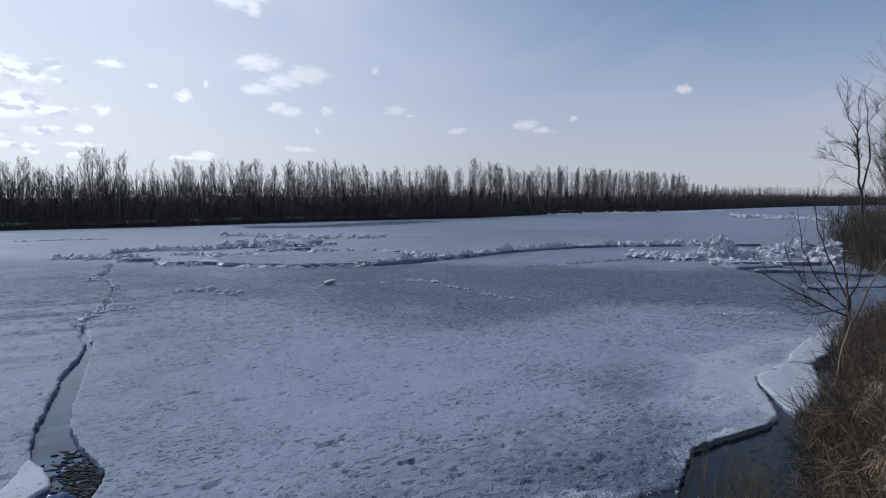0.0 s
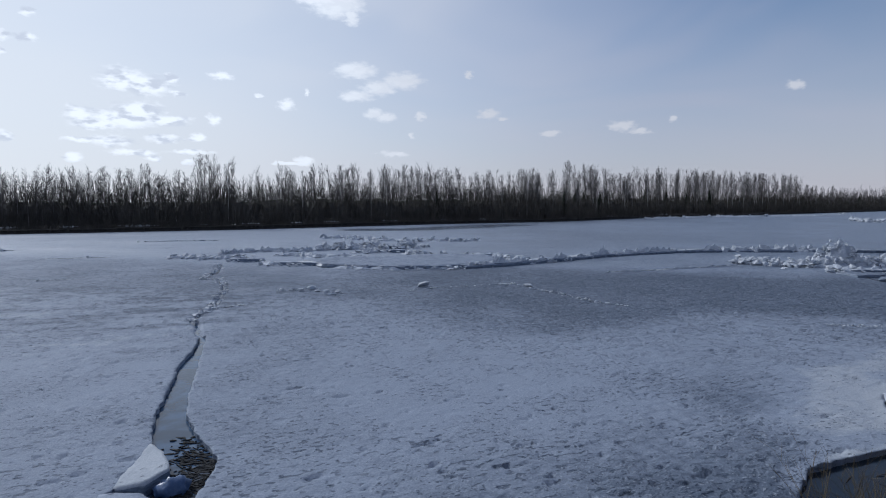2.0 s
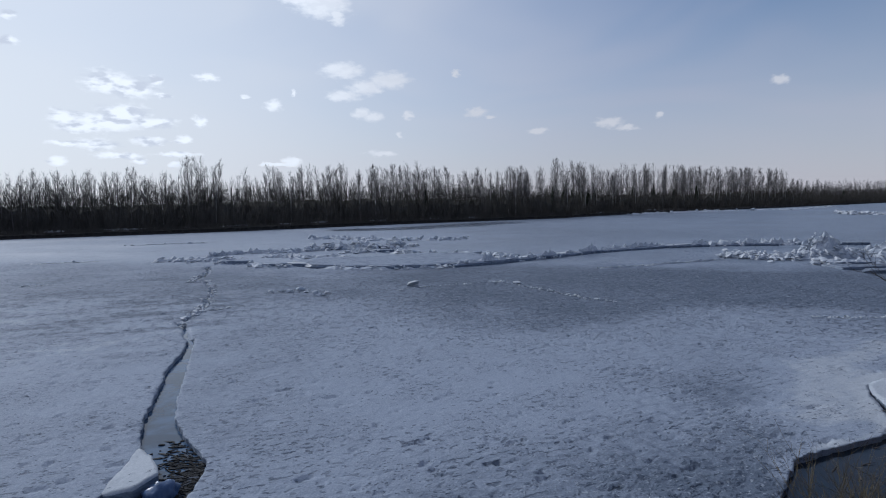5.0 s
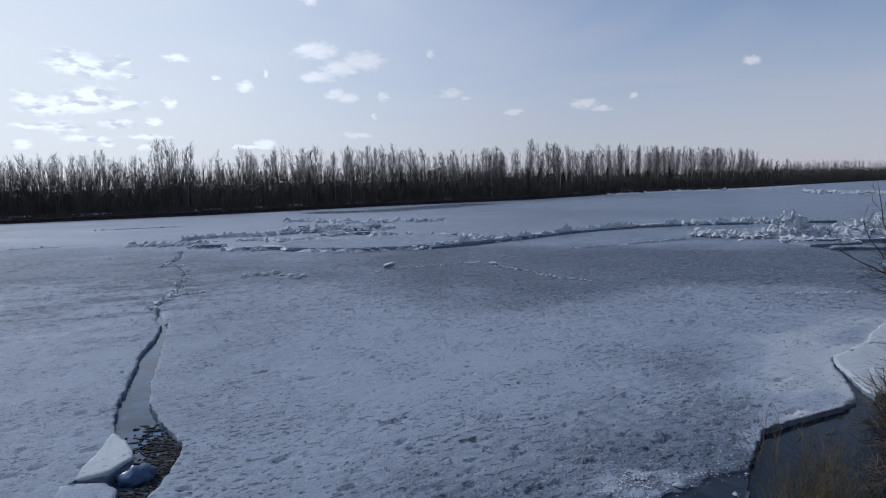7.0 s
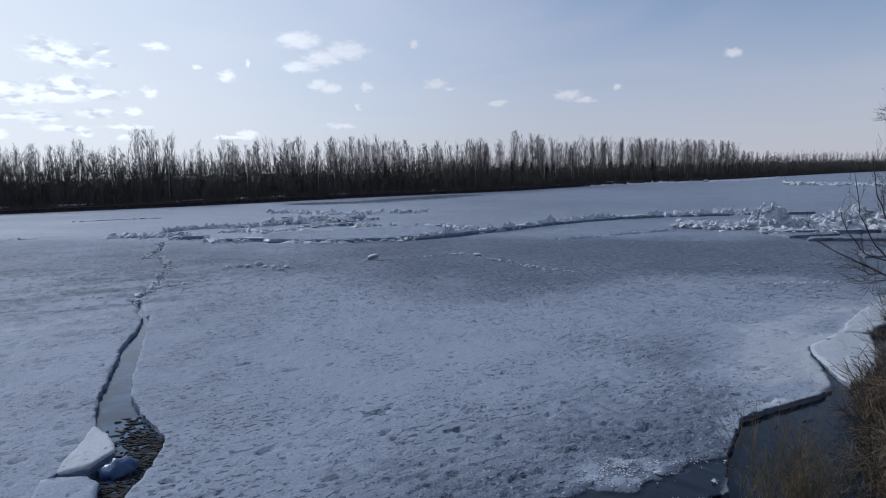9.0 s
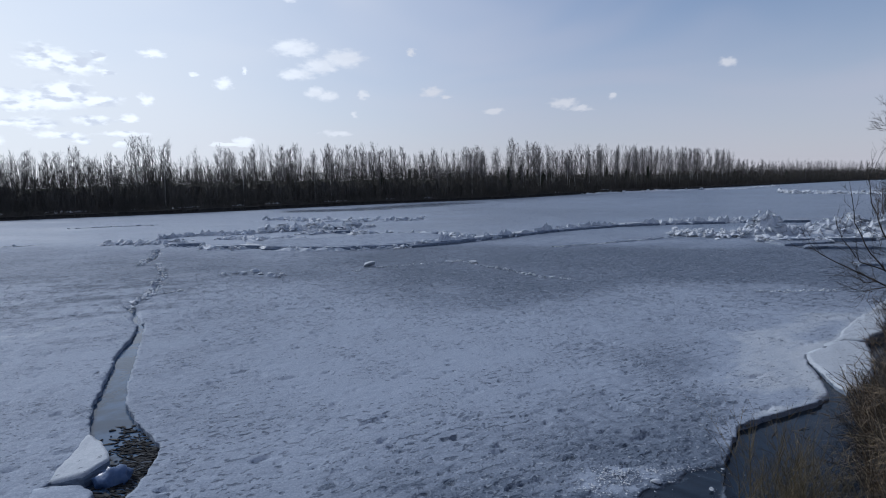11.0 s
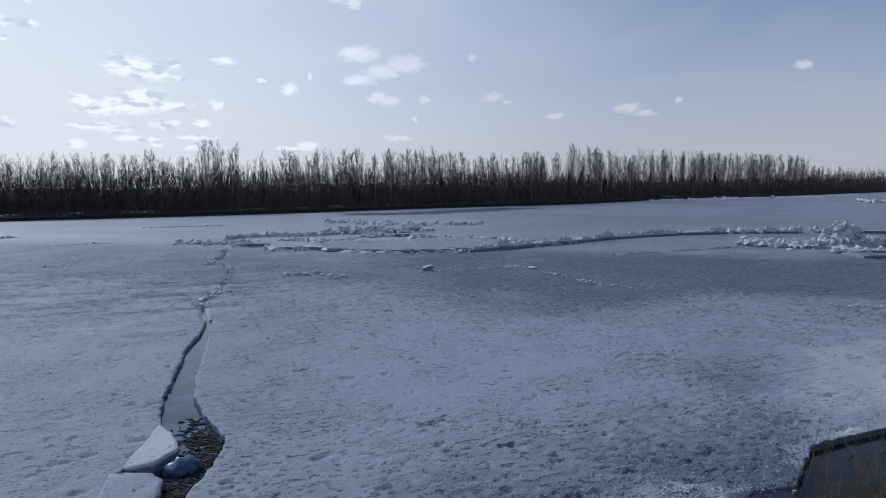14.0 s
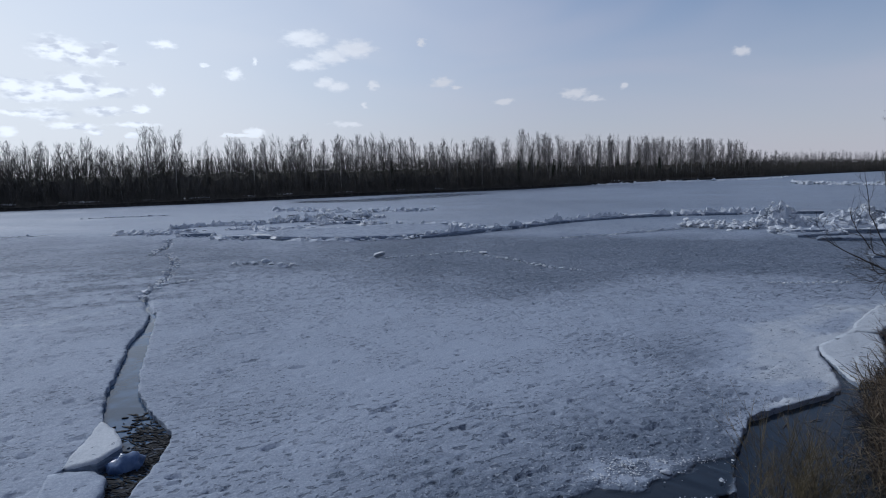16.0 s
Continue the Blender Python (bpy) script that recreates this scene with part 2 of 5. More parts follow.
def snow_ice_look(n, s):
    p = place_of(n)
    info = n.tree.nodes.new("ShaderNodeObjectInfo").outputs["Random"]
    grain = n.noise(p, 7.0, 5.0, 0.65)
    patch = n.noise(p, 1.3, 3.0, 0.5)
    colour = n.mix(n.span(grain, 0.3, 0.7), (0.43, 0.475, 0.55), (0.64, 0.665, 0.70))
    colour = n.mix(n.math("MULTIPLY", n.span(patch, 0.5, 0.75), 0.4), colour, (0.28, 0.35, 0.45))
    colour = n.mix(n.math("MULTIPLY", info, 0.25), colour, (0.50, 0.48, 0.45))
    n.link(colour, s.inputs["Base Color"])
    s.inputs["Roughness"].default_value = 0.6
    s.inputs["IOR"].default_value = 1.31
    relief(n, s, grain, 0.7, 0.05)


def blue_ice_look(n, s):
    p = place_of(n)
    g = n.noise(p, 5.0, 4.0, 0.6)
    n.link(n.mix(n.span(g, 0.3, 0.7), (0.05, 0.09, 0.19), (0.12, 0.175, 0.30)), s.inputs["Base Color"])
    s.inputs["Roughness"].default_value = 0.3
    s.inputs["IOR"].default_value = 1.31
    relief(n, s, g, 0.5, 0.05)


def dark_ice_look(n, s):
    p = place_of(n)
    isle = n.tree.nodes.new("ShaderNodeNewGeometry").outputs["Random Per Island"]
    g = n.noise(p, 9.0, 4.0, 0.6)
    colour = n.mix(n.span(g, 0.35, 0.7), (0.008, 0.009, 0.011), (0.03, 0.032, 0.037))
    colour = n.mix(n.span(isle, 0.86, 1.0, 0.0, 0.8), colour, (0.10, 0.12, 0.16))
    n.link(colour, s.inputs["Base Color"])
    s.inputs["Roughness"].default_value = 0.6
    s.inputs["Specular IOR Level"].default_value = 0.2
    s.inputs["IOR"].default_value = 1.31
    relief(n, s, g, 0.5, 0.02)


def ice_side_look(n, s):
    """The broken face of river ice: grey-blue, layered, with the shade on it darkened into the colour."""
    p = place_of(n)
    g = n.noise(n.vmath("MULTIPLY", p, (1.0, 1.0, 3.0)), 4.0, 4.0, 0.6)
    n.link(n.mix(n.span(g, 0.3, 0.7), (0.085, 0.112, 0.16), (0.21, 0.25, 0.315)), s.inputs["Base Color"])
    s.inputs["Roughness"].default_value = 0.4
    s.inputs["IOR"].default_value = 1.31
    relief(n, s, g, 0.6, 0.05)


def water_look(n, s):
    p = place_of(n)
    g = n.noise(n.vmath("MULTIPLY", p, (1.0, 2.0, 1.0)), 5.0, 3.0, 0.5)
    skim = n.span(n.noise(p, 0.9, 5.0, 0.6, 0.4), 0.42, 0.62)
    # a thin skin of new ice lies on the crack, less of it on the open pool; the blue of reflected sky is put into its
    # colour
    pick = n.tree.nodes.new("ShaderNodeSeparateXYZ")
    n.link(p, pick.inputs[0])
    skin = n.mix(n.span(pick.outputs[0], 0.0, -2.5), (0.010, 0.020, 0.036), (0.066, 0.118, 0.205))
    n.link(n.mix(n.math("ADD", n.math("MULTIPLY", skim, 0.6), n.span(pick.outputs[0], 0.0, -2.5, 0.0, 0.4)), (0.006, 0.011, 0.018), skin), s.inputs["Base Color"])
    n.link(n.span(skim, 0.0, 1.0, 0.04, 0.22), s.inputs["Roughness"])
    s.inputs["Specular IOR Level"].default_value = 0.36
    s.inputs["IOR"].default_value = 1.33
    relief(n, s, g, 0.12, 0.02)


def ground_look(n, s):
    p = place_of(n)
    a = n.noise(p, 0.35, 5.0, 0.6)
    b = n.noise(p, 6.0, 5.0, 0.65)
    colour = n.mix(n.span(a, 0.35, 0.65), (0.013, 0.011, 0.009), (0.033, 0.028, 0.022))
    colour = n.mix(n.span(b, 0.4, 0.75), colour, (0.042, 0.036, 0.029))
    n.link(colour, s.inputs["Base Color"])
    s.inputs["Roughness"].default_value = 0.95
    relief(n, s, b, 1.0, 0.12)


def bark_look(dark, light, scale=4.0):
    def build(n, s):
        p = place_of(n)
        info = n.tree.nodes.new("ShaderNodeObjectInfo").outputs["Random"]
        g = n.noise(n.vmath("MULTIPLY", p, (1.0, 1.0, 0.35)), scale, 4.0, 0.6)
        colour = n.mix(n.span(g, 0.35, 0.7), dark, light)
        colour = n.mix(n.math("MULTIPLY", info, 0.3), colour, tuple(0.6 * v for v in dark))
        n.link(colour, s.inputs["Base Color"])
        s.inputs["Roughness"].default_value = 0.85
    return build


def grass_look(n, s):
    isle = n.tree.nodes.new("ShaderNodeNewGeometry").outputs["Random Per Island"]
    p = place_of(n)
    a = n.noise(p, 0.9, 3.0, 0.6)
    straw = n.mix(isle, (0.09, 0.064, 0.037), (0.27, 0.195, 0.115))
    brown = n.mix(isle, (0.026, 0.018, 0.011), (0.09, 0.062, 0.036))
    n.link(n.mix(n.span(a, 0.48, 0.70), brown, straw), s.inputs["Base Color"])
    s.inputs["Roughness"].default_value = 0.8


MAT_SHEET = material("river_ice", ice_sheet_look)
MAT_SNOW = material("snow_ice", snow_ice_look)
MAT_SIDE = material("shaded_broken_ice_face", ice_side_look)
MAT_BLUE = material("wet_blue_ice", blue_ice_look)
MAT_BRASH = material("dark_brash_ice", dark_ice_look)
MAT_WATER = material("river_water", water_look)
MAT_GROUND = material("bank_soil", ground_look)
# cut bank soil, its colour darkened for the shade on its river face
MAT_SHADED_SOIL = material("shaded_cut_soil", bark_look((0.008, 0.007, 0.006), (0.024, 0.021, 0.018), 1.5))
MAT_ASPEN = material("aspen_bark", bark_look((0.08, 0.075, 0.068), (0.18, 0.168, 0.15)))
MAT_BIRCH = material("birch_bark", bark_look((0.20, 0.19, 0.17), (0.55, 0.53, 0.49)))
MAT_TWIG = material("grey_twigs", bark_look((0.108, 0.097, 0.096), (0.215, 0.194, 0.19)))
MAT_THICKET = material("thicket_twigs", bark_look((0.05, 0.046, 0.041), (0.10, 0.092, 0.078), 0.6))
MAT_WILLOW = material("willow_bark", bark_look((0.05, 0.038, 0.03), (0.12, 0.09, 0.065)))
MAT_RED = material("red_brown_twigs", bark_look((0.07, 0.05, 0.04), (0.15, 0.105, 0.08)))
MAT_YELLOW = material("olive_twigs", bark_look((0.078, 0.063, 0.036), (0.20, 0.158, 0.085)))
MAT_SPRUCE = material("spruce_needles", bark_look((0.012, 0.018, 0.010), (0.035, 0.05, 0.025)))
MAT_GRASS = material("dead_grass", grass_look)
MAT_BANKBARK = material("dark_bank_bark", bark_look((0.028, 0.023, 0.019), (0.075, 0.062, 0.05)))
MAT_STRAW = material("pale_stalks", bark_look((0.17, 0.135, 0.09), (0.36, 0.29, 0.195)))


def tuft_look(n, s):
    isle = n.tree.nodes.new("ShaderNodeNewGeometry").outputs["Random Per Island"]
    a = n.noise(place_of(n), 1.1, 3.0, 0.6)
    pale = n.mix(isle, (0.15, 0.105, 0.066), (0.40, 0.285, 0.19))
    dull = n.mix(isle, (0.06, 0.042, 0.025), (0.20, 0.145, 0.09))
    n.link(n.mix(n.span(a, 0.44, 0.54), dull, pale), s.inputs["Base Color"])
    s.inputs["Roughness"].default_value = 0.75


MAT_TUFT = material("tan_grass", tuft_look)


# ---- mesh helpers ----
def mesh_of(name, verts, faces, mat, smooth=False):
    me = bpy.data.meshes.new(name)
    me.from_pydata([tuple(v) for v in verts], [], [tuple(f) for f in faces])
    me.materials.append(mat)
    if smooth:
        me.polygons.foreach_set("use_smooth", [True] * len(me.polygons))
    me.update()
    return me


def part(name, data, parent, label="", m=None):
    ob = new(name, data)
    ob.parent = parent
    if m is not None:
        ob.matrix_basis = m
    if label:
        ob["label"] = label
    return ob


class Shape:
    """Collects vertices and faces of one mesh."""

    def __init__(self):
        self.v, self.f = [], []

    def tube(self, points, radii, sides=3, cap=True):
        base = len(self.v)
        for i, (p, r) in enumerate(zip(points, radii)):
            q = points[min(i + 1, len(points) - 1)] - points[max(i - 1, 0)]
            q = q.normalized() if q.length > 1e-9 else Vector((0, 0, 1))
            a = q.orthogonal().normalized()
            b = q.cross(a)
            for k in range(sides):
                t = 2 * math.pi * k / sides
                self.v.append(p + r * (math.cos(t) * a + math.sin(t) * b))
        for i in range(len(points) - 1):
            for k in range(sides):
                j = (k + 1) % sides
                self.f.append((base + i * sides + k, base + i * sides + j, base + (i + 1) * sides + j, base + (i + 1) * sides + k))
        if cap:
            last = base + (len(points) - 1) * sides
            self.f.append(tuple(last + k for k in range(sides)))

    def mesh(self, name, mat, smooth=True):
        return mesh_of(name, self.v, self.f, mat, smooth)


def branch(rng, start, way, length, bend, steps, lift=0.0):
    """Points of a crooked branch."""
    pts, p, d = [start.copy()], start.copy(), way.normalized()
    for _ in range(steps):
        d = (d + bend * Vector((rng.uniform(-1, 1), rng.uniform(-1, 1), rng.uniform(-1, 1))) + Vector((0, 0, lift))).normalized()
        p = p + d * (length / steps)
        pts.append(p.copy())
    return pts


def along(points, t):
    x = t * (len(points) - 1)
    i = min(int(x), len(points) - 2)
    return points[i].lerp(points[i + 1], x - i), (points[i + 1] - points[i]).normalized()


def side_way(rng, axis, angle):
    a = axis.orthogonal().normalized()
    a.rotate(Matrix.Rotation(rng.uniform(0, 2 * math.pi), 3, axis))
    return (axis * math.cos(angle) + a * math.sin(angle)).normalized()


# value noise on arrays
def lattice(ix, iy, seed):
    h = (ix * 374761393 + iy * 668265263 + seed * 2147483647 + 12345) & 0xFFFFFFFF
    h = ((h ^ (h >> 13)) * 1274126177) & 0xFFFFFFFF
    h = h ^ (h >> 16)
    return (h & 0xFFFF) / 65535.0


def grain2(x, y, seed=0):
    x, y = np.asarray(x, float), np.asarray(y, float)
    ix, iy = np.floor(x).astype(np.int64), np.floor(y).astype(np.int64)
    fx, fy = x - ix, y - iy
    fx, fy = fx * fx * (3 - 2 * fx), fy * fy * (3 - 2 * fy)
    a, b = lattice(ix, iy, seed), lattice(ix + 1, iy, seed)
    c, d = lattice(ix, iy + 1, seed), lattice(ix + 1, iy + 1, seed)
    return (a * (1 - fx) + b * fx) * (1 - fy) + (c * (1 - fx) + d * fx) * fy


def fbm(x, y, seed=0, octaves=4):
    out, amp, total = 0.0, 1.0, 0.0
    for k in range(octaves):
        out = out + amp * grain2(np.asarray(x) * 2 ** k + 17.3 * k, np.asarray(y) * 2 ** k - 9.1 * k, seed + k)
        total += amp
        amp *= 0.5
    return out / total


def ease(x, a, b):
    t = np.clip((np.asarray(x, float) - a) / (b - a), 0, 1)
    return t * t * (3 - 2 * t)


def polyline(points, x, y, closed=False):
    """Nearest distance and foot point on a polyline, and on which side of it (left is positive) the points lie."""
    x, y = np.asarray(x, float), np.asarray(y, float)
    best = np.full(x.shape, 1e18)
    fx, fy, side = np.zeros_like(x), np.zeros_like(x), np.zeros_like(x)
    pairs = list(zip(points, points[1:] + points[:1] if closed else points[1:]))
    for (ax, ay), (bx, by) in pairs:
        dx, dy = bx - ax, by - ay
        ll = dx * dx + dy * dy
        t = np.clip(((x - ax) * dx + (y - ay) * dy) / ll, 0, 1)
        px, py = ax + t * dx, ay + t * dy
        d = (x - px) ** 2 + (y - py) ** 2
        hit = d < best
        best = np.where(hit, d, best)
        fx, fy = np.where(hit, px, fx), np.where(hit, py, fy)
        side = np.where(hit, np.sign(dx * (y - ay) - dy * (x - ax)), side)
    return np.sqrt(best), fx, fy, side


def inside(points, x, y):
    x, y = np.asarray(x, float), np.asarray(y, float)
    odd = np.zeros(x.shape, bool)
    for (ax, ay), (bx, by) in zip(points, points[1:] + points[:1]):
        if ay == by:
            continue
        cross = ((ay > y) != (by > y)) & (x < (bx - ax) * (y - ay) / (by - ay) + ax)
        odd ^= cross
    return odd


def ragged(points, step, rough, seed, closed=False):
    """A polyline with more, jittered corners."""
    rng = random.Random(seed)
    out = []
    for (ax, ay), (bx, by) in zip(points, points[1:] + points[:1] if closed else points[1:]):
        k = max(1, int(math.hypot(bx - ax, by - ay) / step))
        for i in range(k):
            j = rough if i else rough * 0.3
            out.append((ax + (bx - ax) * i / k + rng.uniform(-j, j), ay + (by - ay) * i / k + rng.uniform(-j, j)))
    if not closed:
        out.append(points[-1])
    return out


# ---- plan ----
WATER_Z = -0.10
NEAR_FOOT = [(-400, -260), (-120, -78), (-30, -14), (-9, 0.5), (0, 3.6), (3.0, 5.9), (4.7, 7.65), (6.35, 10.8), (7.3, 12.5), (8.7, 14.0),
             (11.2, 17.6), (13.1, 20.9), (21.0, 27.4), (24.7, 35.2), (27.1, 42.0), (29.7, 49.0), (42.0, 68), (80, 115), (170, 215), (330, 330), (520, 420), (900, 560)]
FAR_SHORE = [(-420, -160), (-160, 20), (-90, 70), (-63.1, 88.5), (-48.1, 99.0), (-24.6, 123.0), (7.4, 149.0), (28.3, 178.0), (61.1, 210.0),
             (112.0, 265.0), (178.0, 337.0), (232.0, 388.0), (300, 428), (450, 500), (900, 700)]


def inland(x, y):
    """Signed distances past the near and the far shoreline."""
    dn, _, _, sn = polyline(NEAR_FOOT, x, y)
    df, _, _, sf = polyline(FAR_SHORE, x, y)
    return -dn * sn, df * sf


def ground_height(x, y):
    x, y = np.asarray(x, float), np.asarray(y, float)
    dn, df = inland(x, y)
    near_w = 3.2 + 3.2 * ease(np.hypot(x, y), 5, 22)
    lump = fbm(x * 0.7, y * 0.7, 3) - 0.5
    n = np.where(dn > 0, WATER_Z - 0.05 + 3.0 * (0.35 * np.clip(dn / near_w, 0, 1) + 0.65 * ease(dn, 0, near_w)), np.maximum(-2.5, WATER_Z - 0.05 + 0.5 * dn))
    n = n + lump * 0.45 * ease(dn, 0.0, 1.2)
    far_lump = fbm(x * 0.12, y * 0.12, 5) - 0.5
    f = np.where(df > 0, WATER_Z - 0.05 + 1.0 * ease(df, 0, 3.0) + 0.9 * ease(df, 3, 25), np.maximum(-2.5, WATER_Z - 0.05 + 0.5 * df))
    f = f + far_lump * 1.2 * ease(df, 1.0, 9)
    return np.maximum(n, f)


def height_at(x, y):
    return float(ground_height(np.array([x]), np.array([y]))[0])


def grid_faces(rows, cols):
    i, j = np.meshgrid(np.arange(rows - 1), np.arange(cols - 1), indexing="ij")
    a = i * cols + j
    return np.stack([a, a + 1, a + cols + 1, a + cols], -1).reshape(-1, 4)


def build_ground():
    out = [-3200, -1500, -800, -450, -300, -220, -160, -120]
    xs = np.array(out + list(np.arange(-100, -6, 2.6)) + list(np.arange(-5, 20, 0.3)) + list(np.arange(20, 40, 1.0)) + list(np.arange(41, 300, 2.6)) + [320, 360, 420, 520, 700, 1000, 1700, 3300])
    ys = np.array(out + list(np.arange(-100, -8, 5)) + list(np.arange(-6, 26, 0.3)) + list(np.arange(26, 60, 1.0)) + list(np.arange(61, 480, 2.6)) + [500, 550, 620, 750, 1000, 1700, 3300])
    gx, gy = np.meshgrid(xs, ys)
    gz = ground_height(gx, gy)
    # the clearing where the camera stands
    stand = np.hypot(gx, gy)
    gz = np.where(stand < 2.2, np.minimum(gz, 2.9), gz)
    verts = np.stack([gx, gy, gz], -1).reshape(-1, 3)
    ob = new("ground", mesh_of("ground", verts.tolist(), grid_faces(len(ys), len(xs)).tolist(), MAT_GROUND, True))
    tagged(ob, "brown soil and dead grass river banks", "ground", kind="structure")


build_ground()


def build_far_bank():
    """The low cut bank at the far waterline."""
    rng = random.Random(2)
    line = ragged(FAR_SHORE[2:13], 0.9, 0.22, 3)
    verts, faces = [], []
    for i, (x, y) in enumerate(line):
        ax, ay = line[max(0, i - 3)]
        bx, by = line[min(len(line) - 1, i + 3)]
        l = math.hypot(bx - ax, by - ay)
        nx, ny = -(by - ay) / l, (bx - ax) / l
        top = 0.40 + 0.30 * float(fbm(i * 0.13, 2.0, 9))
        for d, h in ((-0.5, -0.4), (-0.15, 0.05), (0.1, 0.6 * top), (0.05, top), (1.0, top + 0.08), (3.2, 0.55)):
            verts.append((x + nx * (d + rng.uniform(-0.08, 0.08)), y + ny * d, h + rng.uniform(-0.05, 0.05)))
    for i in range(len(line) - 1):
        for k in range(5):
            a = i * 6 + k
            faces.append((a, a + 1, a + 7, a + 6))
    tagged(new("bank", mesh_of("bank", verts, faces, MAT_SHADED_SOIL)), "low dark cut bank of bare soil", "bank", kind="structure")


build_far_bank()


def build_water():
    s = 1200
    v = [(-s, -s, WATER_Z), (s, -s, WATER_Z), (s, s, WATER_Z), (-s, s, WATER_Z)]
    ob = new("water", mesh_of("water", v, [(0, 1, 2, 3)], MAT_WATER))
    tagged(ob, "dark still river water with a skim of new ice", "water", kind="structure")


build_water()

# ---- river ice ----
CRACK_LEFT = [(-11.25, 19.7), (-10.41, 17.77), (-9.78, 15.88), (-9.25, 14.83), (-8.5, 13.19), (-8.1, 12.26), (-7.48, 11.1), (-7.12, 10.6),
              (-6.85, 9.6), (-6.6, 8.75), (-6.64, 8.55), (-6.35, 7.95), (-6.05, 7.35), (-5.65, 6.2), (-5.3, 4.0)]
CRACK_RIGHT = [(-11.1, 19.8), (-10.18, 17.98), (-8.89, 15.24), (-8.03, 13.4), (-7.43, 12.28), (-6.71, 11.33), (-6.03, 10.65), (-5.58, 10.15),
               (-5.36, 9.48), (-5.24, 9.07), (-5.14, 8.17), (-5.07, 7.7), (-4.95, 6.9), (-4.8, 4.0)]
CRACK_THIN = [(-11.15, 19.6), (-12.65, 21.85), (-13.17, 22.38), (-13.63, 24.78), (-14.39, 26.93), (-15.2, 28.6), (-16.37, 31.44), (-18.57, 34.96), (-19.3, 34.3), (-20.92, 39.34), (-23.0, 43.5)]
POOL_EDGE = [(2.9, 4.0), (2.94, 7.99), (2.95, 8.18), (3.03, 8.37), (3.31, 8.45), (3.57, 9.22), (3.81, 9.81), (4.17, 10.48), (4.5, 11.1), (5.18, 11.59), (5.72, 11.9), (6.5, 12.35), (6.96, 12.79),
             (7.08, 13.1), (7.26, 13.64), (7.45, 14.25), (7.66, 15.05), (7.98, 15.75), (8.63, 16.3), (9.6, 17.12), (11.6, 19.4), (13.0, 20.7)]
OPENINGS = [ragged(CRACK_LEFT + CRACK_RIGHT[::-1], 0.12, 0.03, 4, True),
            ragged(POOL_EDGE + [(15.5, 20.0), (12, 12), (8, 5)], 0.12, 0.03, 5, True)]
RIDGE = [(-29.5, 46.8), (-22.4, 43.5), (-18.5, 42.9), (-13.5, 41.8), (-9.0, 41.3), (-4.9, 42.6), (-2.6, 44.4), (1.0, 48.4), (6.3, 54.0), (11.8, 58.2), (17.4, 60.0), (22.5, 60.0), (30, 60)]
WET_EDGE = [(-0.6, 7.3), (-0.19, 7.69), (0.0, 7.87), (0.43, 8.09), (0.65, 8.04), (1.06, 8.29), (1.49, 8.57), (1.7, 8.51), (2.15, 8.51), (2.36, 8.91), (2.58, 8.87),
            (2.9, 9.09), (3.09, 9.34), (3.49, 9.55), (3.79, 9.64), (3.5, 9.0), (3.2, 8.3), (3.1, 5.0), (-0.8, 5.0)]
MELT_HOLES = [(-2.33, 8.76, 0.13), (-1.93, 7.95, 0.12), (-0.52, 8.93, 0.11), (-0.58, 8.26, 0.11), (-0.9, 8.12, 0.09), (1.38, 9.81, 0.09), (0.34, 8.7, 0.07),
              (-1.06, 7.94, 0.06), (-1.08, 7.6, 0.14)]
BRIGHT = [(4.9, 12.3), (5.3, 14.0), (7.0, 18.5), (10.5, 21.0), (12.5, 20.8), (7.7, 15.0), (7.1, 12.9), (5.4, 11.8)]


